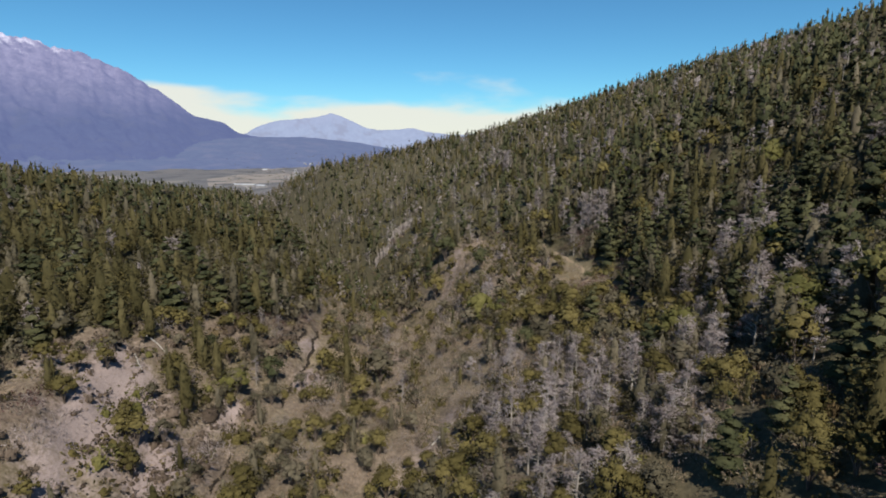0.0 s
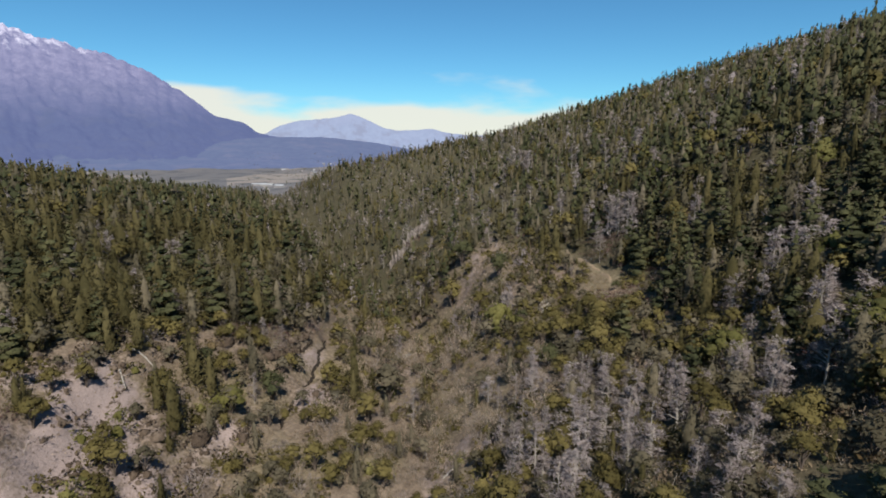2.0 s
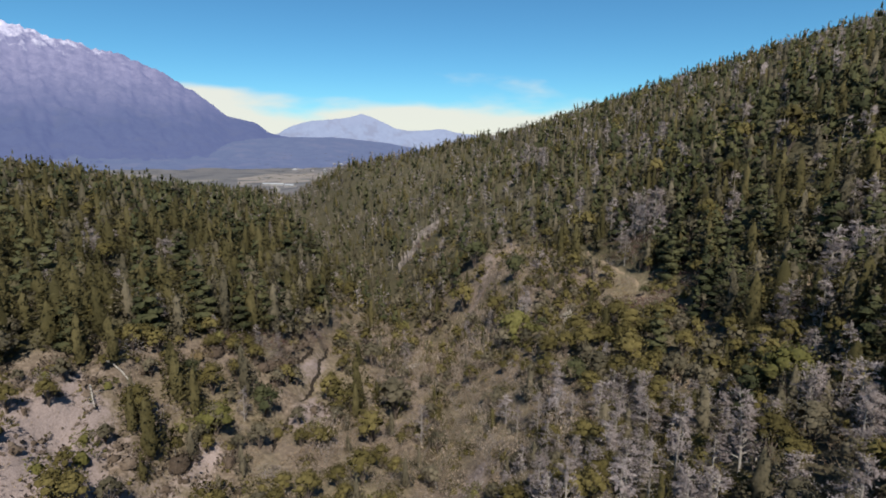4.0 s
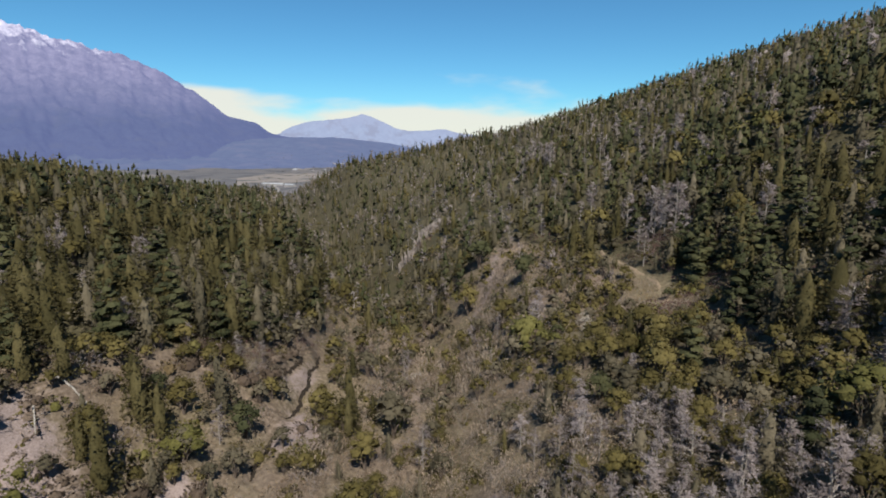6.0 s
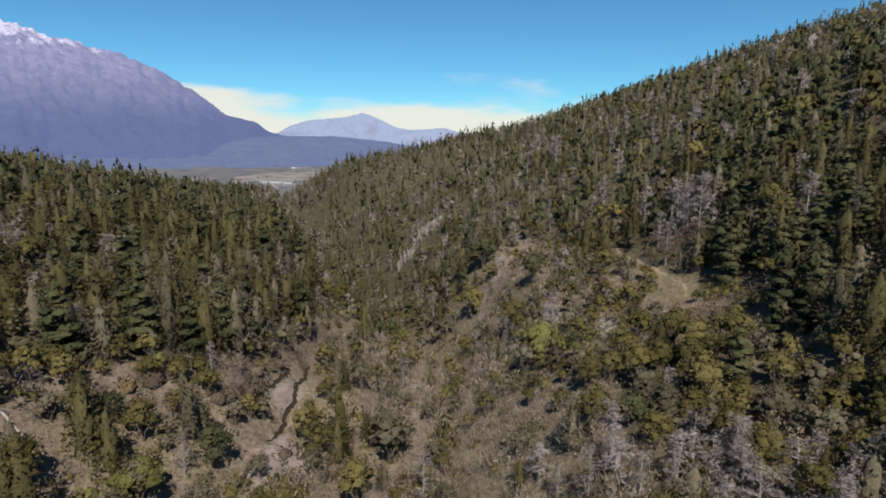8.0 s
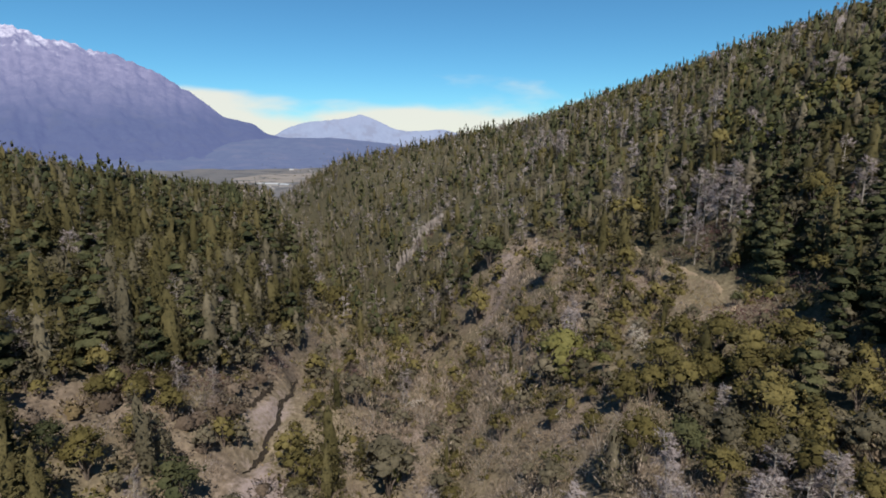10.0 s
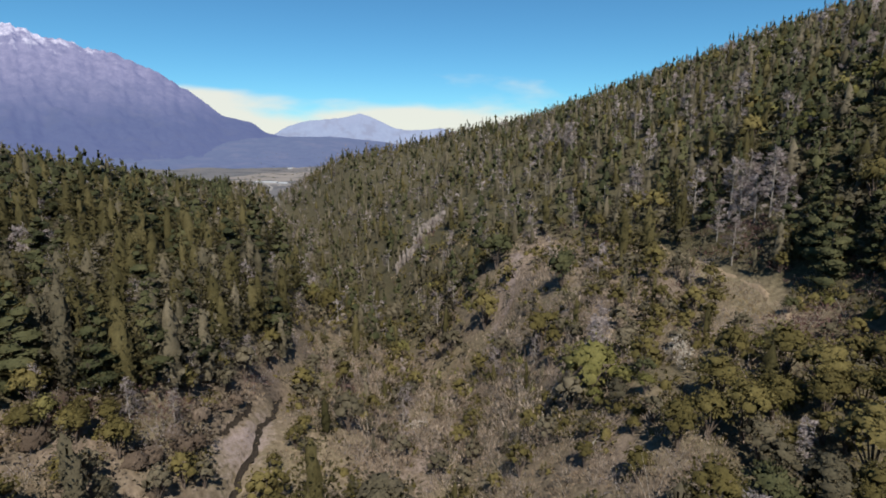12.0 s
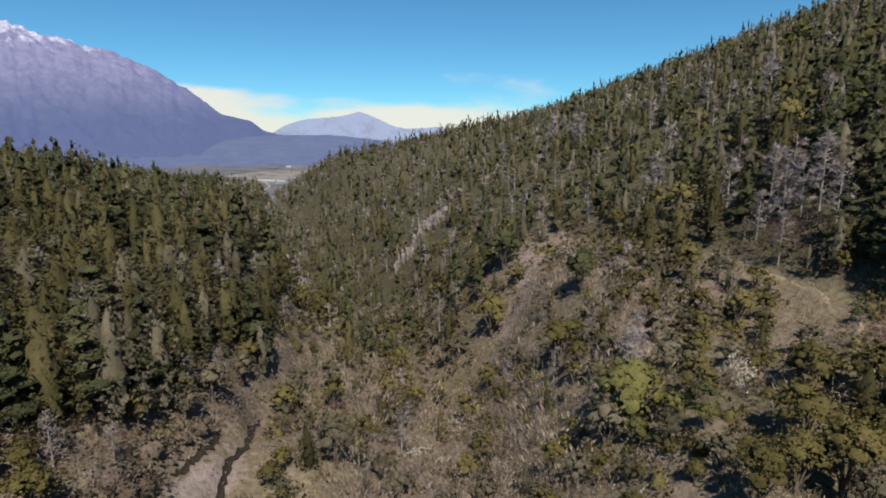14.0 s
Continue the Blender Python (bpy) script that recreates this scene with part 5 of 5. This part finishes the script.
COUNT = dict.fromkeys(KINDS, 0)
woods_near, woods_far = Woods(), Woods()
forest.sort()
for dd, x, y, z, e, w, knee, stand in forest:
    r = g.random()
    if e < 1 and (y < 122 + 5 * stand or x > 47) and x > 0 and y < 140:
        kind = "snag" if r < 0.62 else "greyfir" if r < 0.74 else "sage_tree" if r < 0.88 else "coihue"
        if x > 37:
            kind = "coihue" if r < 0.13 else "sage_tree" if r < 0.34 else "greyfir" if r < 0.58 else "pine" if r < 0.7 else "cypress" if r < 0.82 else "snag"
        s = g.uniform(0.5, 0.95)
    elif e < 1 and y < 160 and x > 0:
        kind = "coihue" if r < 0.34 else "cypress" if r < 0.52 else "green_tree" if r < 0.62 else "sage_tree" if r < 0.86 else "dark_tree" if r < 0.93 else "snag"
        s = g.uniform(0.65, 1.3) * (0.75 if kind == "cypress" else 1.0)
    elif w > 0:
        kind = "cypress" if r < 0.4 else "slim" if r < 0.46 else "pine" if r < 0.6 else "greyfir" if r < 0.74 + 0.06 * stand else "coihue" if r < 0.84 else "sage_tree" if r < 0.92 else "snag"
        if w < 16 and y > 135 and r > 0.4:
            kind = "greyfir" if r < 0.66 else "pine" if r < 0.9 else "snag"
        s = g.uniform(0.72, 1.12) * (0.7 if kind == "snag" else 1.0)
    elif y > 250 and x < knee - 5:
        kind = "greyfir" if r < 0.2 else "pine" if r < 0.34 else "cypress" if r < 0.56 else "sage_tree" if r < 0.72 else "coihue" if r < 0.84 else "snag"
        s = g.uniform(0.6, 1.16)
    else:
        grey = 0.11 + 0.24 * max(stand, 0.0)
        dark = 0.22 + 0.12 * math.sin(0.05 * x + 0.035 * y)
        kind = "snag" if r < grey else "greyfir" if r < grey + 0.22 else "coihue" if r < grey + 0.46 - 0.5 * dark else "pine" if r < grey + 0.46 + 0.5 * dark else "slim" if r < 0.75 + 0.5 * grey else "cypress"
        if x > 48 and 130 < y < 265 and r * 13 % 1 < 0.3:
            kind = "pine"
        s = g.uniform(0.75, 1.25) * (1.35 if kind == "coihue" else 1.0)
        if kind == "coihue" and r * 41 % 1 < 0.6:
            kind = "sage_tree" if r * 41 % 1 < 0.3 else "green_tree"
    if dd > 170 and kind in ("cypress", "slim") and r * 17 % 1 < 0.45:
        kind = "greyfir" if r * 31 % 1 < 0.45 else "pine"
    if y > 600:
        s *= 1.2
    v, turn, squat = int(g.integers(VARIANTS)), g.random() * 6.28, g.uniform(0.88, 1.15)
    if w > 0 and y < 300 and kind != "snag":
        s, squat = 1.28 * s, 0.77 * squat
    elif kind == "snag" and y < 140:
        s, squat = 1.2 * s, 0.72 * squat
    elif kind in ("cypress", "slim", "greyfir"):
        s, squat = 1.15 * s, 0.82 * squat
    if dd < 120 and COUNT[kind] < 120 and y > 20:
        stand_plant(kind, v, x, y, s, turn, z, squat, lod=0 if dd < 52 else 1)
        COUNT[kind] += 1
        continue
    lod = 1 if dd < 62 else 2 if dd < 165 else 3 if dd < 330 else 4
    (woods_near if dd < 260 else woods_far).add(kind, lod, v, x, y, z, s, turn, squat)
woods_near.build("forest", "mixed olive, grey and dark green forest on the valley slopes", "forest")
woods_far.build("far_forest", "distant wooded hillsides in dull green and grey", "forest")

# scrub on the open slopes
scrub_stuff = Woods()
p = jittered(-110, 75, 40, 300, 2.5, g)
p = p[in_view(p)]
east = p[:, 0] - at(WOOD_EAST, p[:, 1])
west = at(WOOD_WEST, p[:, 1]) - p[:, 0]
bare = soil_shown(p[:, 0], p[:, 1])
patchy = 0.72 + 0.24 * lumps(p[:, 0], p[:, 1], 12, 14)
under = (east > 4) & (p[:, 0] < 75) & (p[:, 1] > 100) & (p[:, 1] < 240) & (g.random(len(p)) < 0.55)
ok = ((east < 4) | under) & (west < 3) & (g.random(len(p)) < patchy * (1.0 - 0.85 * np.clip(bare * 1.25, 0, 1)))
p = p[ok & is_clear(p)]
for dd, x, y, z, tone in sorted(zip(away(p), p[:, 0], p[:, 1], height(p[:, 0], p[:, 1]), lumps(p[:, 0], p[:, 1], 26, 15))):
    r = g.random()
    middle = -33 + 4 * tone < x < 20 + 6 * tone and 96 < y < 235
    if x > at(WOOD_EAST, y) + 2:
        kind = "maroon_bush" if r < 0.45 else "olive_bush" if r < 0.7 else "brown_bush" if r < 0.85 else "grey_bush"
    elif middle and r < 0.40 + 0.28 * tone:
        kind = "tan_bush"
    elif x > 4 and y > 120:
        kind = "olive_bush" if r < 0.5 + 0.15 * tone else "maroon_bush" if r < 0.6 and x > 22 else "brown_bush" if r < 0.78 else "yellow_bush" if r < 0.83 else "grey_bush"
    elif x < -34 and y < 150:
        kind = "grey_bush" if r < 0.26 - 0.12 * tone else "heath_bush" if r < 0.6 else "brown_bush" if r < 0.68 else "olive_bush" if r < 0.95 else "yellow_bush"
    else:
        kind = "brown_bush" if r < 0.55 + 0.15 * tone else "grey_bush" if r < 0.76 else "olive_bush" if r < 0.96 else "yellow_bush"
    s, v, turn = g.uniform(0.7, 1.5) * (1.6 if g.random() < 0.12 else 1.0), int(g.integers(VARIANTS)), g.random() * 6.28
    if kind == "tan_bush":
        s *= g.uniform(0.8, 1.25)
    if kind != "tan_bush" and r * 7 % 1 < (0.5 if x > 2 and y > 120 or x < -42 and y > 112 else 0.36) and s > 0.6:
        pick = r * 29 % 1
        kind, s = ("coihue" if pick < 0.42 else "sage_tree" if pick < 0.78 else "greyfir" if pick < 0.88 else "cypress" if pick < 0.95 else "snag"), g.uniform(0.45, 1.05)
        s *= 0.62 if kind in ("greyfir", "cypress") else 1.0
    if dd < 110 and COUNT[kind] < 135 and y > 50 and s > 0.3:
        stand_plant(kind, v, x, y, s, turn, z, lod=0 if dd < 45 else 1)
        COUNT[kind] += 1
    else:
        scrub_stuff.add(kind, 1 if dd < 52 else 2 if dd < 110 else 3, v, x, y, z, s, turn)

p = jittered(-82, -28, 62, 140, 1.35, g)
p = p[is_clear(p) & (soil_shown(p[:, 0], p[:, 1]) > 0.3) & (g.random(len(p)) < 0.75)]
for x, y, z in zip(p[:, 0], p[:, 1], height(p[:, 0], p[:, 1])):
    kind = ("heath_bush", "heath_bush", "olive_bush", "heath_bush", "brown_bush")[int(g.integers(5))]
    scrub_stuff.add(kind, 3, int(g.integers(VARIANTS)), x, y, z, g.uniform(0.3, 0.7) * (1.9 if g.random() < 0.14 else 1.0), g.random() * 6.28, 0.9)
p = jittered(-64, 52, 104, 218, 2.3, g)
free = np.ones(len(p), bool)
for a, b, r in CLEAR[:FIXED]:
    free &= (p[:, 0] - a) ** 2 + (p[:, 1] - b) ** 2 > r * r
p = p[free & (soil_shown(p[:, 0], p[:, 1]) < 0.4) & (p[:, 0] < at(WOOD_EAST, p[:, 1])) & (p[:, 0] > at(WOOD_WEST, p[:, 1])) & (g.random(len(p)) < 0.48)]
for x, y, z in zip(p[:, 0], p[:, 1], height(p[:, 0], p[:, 1])):
    kind = ("olive_bush", "brown_bush", "tan_bush", "grey_bush", "olive_bush", "tan_bush")[int(g.integers(6))]
    scrub_stuff.add(kind, 2 if y < 150 else 3, int(g.integers(VARIANTS)), x, y, z, g.uniform(0.4, 0.8), g.random() * 6.28)
for n in range(90):
    f, out = g.random(), g.normal(-1.0, 5.5)
    x, y = -37.5 + 23 * f + out, 313 + 23 * f + g.normal(0, 4)
    scrub_stuff.add(("grey_bush", "brown_bush", "olive_bush", "maroon_bush", "grey_bush")[n % 5], 3, n % VARIANTS, x, y, float(height(x, y)), g.uniform(0.7, 1.5), n * 1.7)
p = jittered(-105, 60, -70, 48, 3.3, g)
east = p[:, 0] - at(WOOD_EAST, p[:, 1]); west = at(WOOD_WEST, p[:, 1]) - p[:, 0]
p = p[(east < 1) & (west < 1) & ~in_view(p, 46) | (p[:, 1] < 40) & (east < 1) & (west < 1)]
for x, y, z in zip(p[:, 0], p[:, 1], height(p[:, 0], p[:, 1])):
    kind = ("brown_bush", "tan_bush", "olive_bush", "grey_bush", "snag")[int(g.integers(5))]
    scrub_stuff.add(kind, 3, int(g.integers(VARIANTS)), x, y, z, g.uniform(0.5, 0.8) if kind == "snag" else g.uniform(0.9, 1.7), g.random() * 6.28)
p = np.concatenate([jittered(-150, -84, -70, 100, 6.0, g), jittered(25, 150, -70, 60, 6.0, g)])
p = p[~in_view(p)]
for x, y, z in zip(p[:, 0], p[:, 1], height(p[:, 0], p[:, 1])):
    scrub_stuff.add(("cypress", "pine", "greyfir", "snag")[int(g.integers(4))], 3, int(g.integers(VARIANTS)), x, y, z, g.uniform(0.7, 1.1), g.random() * 6.28)
scrub_stuff.build("scrub", "brown, grey and olive scrub and small trees on the open gully slopes", "scrub")

# dry grass and low heath between the shrubs
p = jittered(-90, 70, 50, 240, 0.7, g)
p = p[in_view(p, 46)]
bare = soil_shown(p[:, 0], p[:, 1])
east = p[:, 0] - at(WOOD_EAST, p[:, 1]); west = at(WOOD_WEST, p[:, 1]) - p[:, 0]
ok = (east < 6) & (west < 4) & (g.random(len(p)) < 0.7 - 0.62 * np.clip(bare * 1.2, 0, 1))
p = p[ok]
n = len(p)
base = np.concatenate([p, height(p[:, 0], p[:, 1])[:, None] - 0.05], 1)
along = unit(np.concatenate([g.normal(0, 0.55, (n, 2)), np.ones((n, 1))], 1))
side = unit(np.cross(along, g.normal(0, 1, (n, 3))))
length = g.uniform(0.35, 0.8, n)
co, q = kites(base, along, side, length, length * 0.4, 0.2 * length)
me = fast_mesh("grass", co, q, slots=(g.random(n) < 0.35).astype(int))
me.materials.append(STRAW); me.materials.append(BROWN)
tagged(new("grass", me), "straw-coloured dry grass tufts on the open slopes", "grass", kind="stuff")

# ---- the valley floor: gravel bed, town, sheds and trees ----
ys = np.linspace(690, 1420, 90)
bed = at(GULLY_X, ys) + 6 * np.sin(ys / 47)
rows = []
for j in range(5):
    bx = bed + (j - 2) * (1.2 + 0.7 * np.sin(ys / 31 + j)) * (1 + (ys - 690) / 900)
    rows.append(np.stack([bx, ys, height(bx, ys) + (0.5 if 0 < j < 4 else -0.4)], 1))
i = np.arange(89 * 4); a = (i // 4) * 5 + i % 4
me = fast_mesh("stream_bed", np.stack(rows, 1).reshape(-1, 3), np.stack([a, a + 1, a + 6, a + 5], -1), smooth=True)
me.materials.append(GRAVEL)
tagged(new("stream_bed", me), "pale gravel stream bed at the gully mouth", "stream bed", kind="structure")


def valley_floor(x, y):
    return max(float(height(x, y)), foothills(x, y))


def house(x, y, wide, long, eaves, rise, turn, wall_mat, roof_mat, name, label):
    """A small gabled building: walls and an overhanging roof."""
    top = tagged(new(name), label, "building", group="buildings of the valley town")
    w, l, o = wide / 2, long / 2, 0.5
    walls = np.array([[-w, -l, -1], [w, -l, -1], [w, l, -1], [-w, l, -1], [-w, -l, eaves], [w, -l, eaves], [w, l, eaves], [-w, l, eaves], [0, -l, eaves + rise], [0, l, eaves + rise]])
    me = bpy.data.meshes.new("wall")
    me.from_pydata(walls.tolist(), [], [(0, 1, 5, 8, 4), (2, 3, 7, 9, 6), (1, 2, 6, 5), (3, 0, 4, 7), (0, 3, 2, 1)])
    me.materials.append(wall_mat)
    new("wall", me).parent = top
    k = rise / w
    roof = []
    for lift in (0.06, 0.36):
        for sx in (-1, 0, 1):
            for sy in (-1, 1):
                roof.append((sx * (w + o), sy * (l + o), eaves + rise - abs(sx) * (w + o) * k + lift))
    me = bpy.data.meshes.new("roof")
    me.from_pydata(roof, [], [(6, 8, 9, 7), (8, 10, 11, 9), (0, 1, 3, 2), (2, 3, 5, 4), (0, 2, 8, 6), (2, 4, 10, 8), (1, 7, 9, 3), (3, 9, 11, 5), (0, 6, 7, 1), (4, 5, 11, 10)])
    me.materials.append(roof_mat)
    new("roof", me).parent = top
    top.matrix_basis = pose(x, y, valley_floor(x, y), 0, 0, turn)
    return top


g = np.random.default_rng(5)
for n in range(180):
    d = g.uniform(1850, 2550) if n % 3 else g.uniform(1700, 2050)
    az = radians(g.normal(-8.5, 3.2) if n % 3 else g.normal(-11.5, 2.6))
    x, y = d * math.sin(az), d * math.cos(az)
    if n % 4 == 0:
        house(x, y, g.uniform(6, 9), g.uniform(11, 20), g.uniform(3, 4), 2.0, g.uniform(40, 110), RENDERED, METALROOF, "shed", "long pale shed with a light metal roof")
    else:
        house(x, y, g.uniform(5, 7), g.uniform(6, 10), g.uniform(2.6, 4.2), g.uniform(1.4, 2.2), g.uniform(0, 180), RENDERED, METALROOF if n % 2 else DARKROOF, "house", "small pale house with a " + ("light metal" if n % 2 else "dark") + " gabled roof")
house(-505, 1395, 12, 60, 4, 2.0, 78, RENDERED, METALROOF, "shed", "long pale shed with a light metal roof")
house(-440, 1330, 12, 30, 5, 2.5, 60, RENDERED, METALROOF, "shed", "long pale shed with a light metal roof")

valley_trees = Woods()
for n in range(1100):
    d = 1250 * (2900 / 1250) ** g.random()
    az = radians(g.uniform(-22, -2))
    x, y = d * math.sin(az), d * math.cos(az)
    if float(lumps(x, y, 230, 17)) + 0.5 * float(lumps(x, y, 60, 18)) < 0.15:
        continue
    kind = ("coihue", "sage_tree", "dark_tree", "olive_bush", "sage_tree")[int(g.integers(5))]
    valley_trees.add(kind, 4, int(g.integers(VARIANTS)), x, y, valley_floor(x, y), g.uniform(0.6, 1.2), g.random() * 6.28)
valley_trees.build("valley_trees", "scattered dark trees among the valley fields", "woods")


# ---- rocks, logs ----
def boulder(gen, wide, tall):
    """A weathered block with uneven, chipped faces."""
    bm = bmesh.new()
    bmesh.ops.create_icosphere(bm, subdivisions=2, radius=1.0)
    off = Vector((gen.random() * 50, gen.random() * 50, gen.random() * 50))
    for v in bm.verts:
        c = v.co.normalized()
        k = 0.78 + 0.35 * noise.noise(c * 1.6 + off) + 0.16 * noise.noise(c * 4 + off)
        q = Vector((max(-0.72, min(0.72, c.x * k)), max(-0.7, min(0.7, c.y * k)), max(-0.75, min(0.75, c.z * k))))
        v.co = Vector((q.x * wide, q.y * wide * 0.8, q.z * tall))
    return bm


def rock_mesh(gen, wide, tall):
    bm = boulder(gen, wide, tall)
    me = bpy.data.meshes.new("rock")
    bm.to_mesh(me); bm.free()
    me.materials.append(ROCK)
    return me


rock_shapes = [rock_mesh(g, 1.0, 1.0) for _ in range(7)]
for n in range(560):
    # the outcrop stands out of the hillside: blocks lean against the slope, taller on its gully side
    f, out = g.uniform(0.42, 1.05), g.normal(-3.0, 6.0)
    if float(lumps(-37.5 + 23 * f + out, 313 + 23 * f + 2 * out, 7, 23)) < -0.25:
        continue
    x, y = -37.5 + 23 * f, 313 + 23 * f
    face = float(height(x, y)) + 0.6
    x, y = x + out * (1.15 - 0.45 * f), y + g.normal(0, 2.6)
    foot = float(height(x, y))
    r = g.uniform(0.5, 1.2) * (1.7 if n % 9 == 0 else 0.85)
    tall = max(0.8 * r, min(0.62 * (face - foot), 2.6) + 0.5 * r + g.normal(0, 0.7))
    ob = new("rock", rock_shapes[n % 7])
    ob.matrix_basis = Matrix.LocRotScale((x, y, foot + 0.45 * tall), Euler((g.normal(0, 0.16), g.normal(0.1, 0.16), g.random() * 6.28)), (r, r * 0.8, tall))
    tagged(ob, "pale weathered rock of the broken cliff", "rock", group="rocks of the cliff")


def log(x, y, turn, long, thick, rise, label):
    """A bleached fallen trunk with broken branch stubs."""
    gen = np.random.default_rng(int(abs(x * 10 + y)))
    k = np.linspace(0, 1, 6)
    c, s = math.cos(radians(turn)), math.sin(radians(turn))
    px, py = x + c * k * long, y + s * k * long
    pz = height(px, py) + thick * 0.8 + rise * k * long
    spine = np.stack([px, py, pz], 1) - np.array([x, y, pz[0]])
    top = tagged(new("fallen_log"), label, "log")
    co, q = tube(spine, thick * (1 - 0.7 * k), 7)
    me = fast_mesh("trunk", co, q, smooth=True); me.materials.append(DRIFT)
    new("trunk", me).parent = top
    for b in range(6):
        a = spine[1 + b % 4] + (spine[2 + b % 4] - spine[1 + b % 4]) * gen.random()
        tip = a + np.array([gen.normal(0, 0.7), gen.normal(0, 0.7), gen.uniform(0.3, 1.1)])
        co, q = tube([a, (a + tip) / 2 + gen.normal(0, 0.06, 3), tip], [thick * 0.35, thick * 0.22, thick * 0.08], 4)
        me = fast_mesh("branch_stub", co, q, smooth=True); me.materials.append(DRIFT)
        new("branch_stub", me).parent = top
    top.matrix_basis = pose(x, y, float(pz[0]))
    return top


log(-65.5, 109, -50, 6, 0.17, 0.3, "bleached leaning dead trunk above the bare soil")
log(-67, 115, -8, 9, 0.2, 0.0, "grey fallen trunk at the forest edge")
log(-2.5, 103, 55, 8, 0.22, 0.0, "grey fallen trunk in the gully")
log(8.0, 146, 20, 3.2, 0.11, 0.0, "bleached fallen branch on the spur")
log(-19, 174, 20, 4.5, 0.15, 0.45, "bleached broken branch reaching out of the thicket")
log(-6, 113, 100, 7, 0.2, 0.0, "grey fallen trunk in the gully")
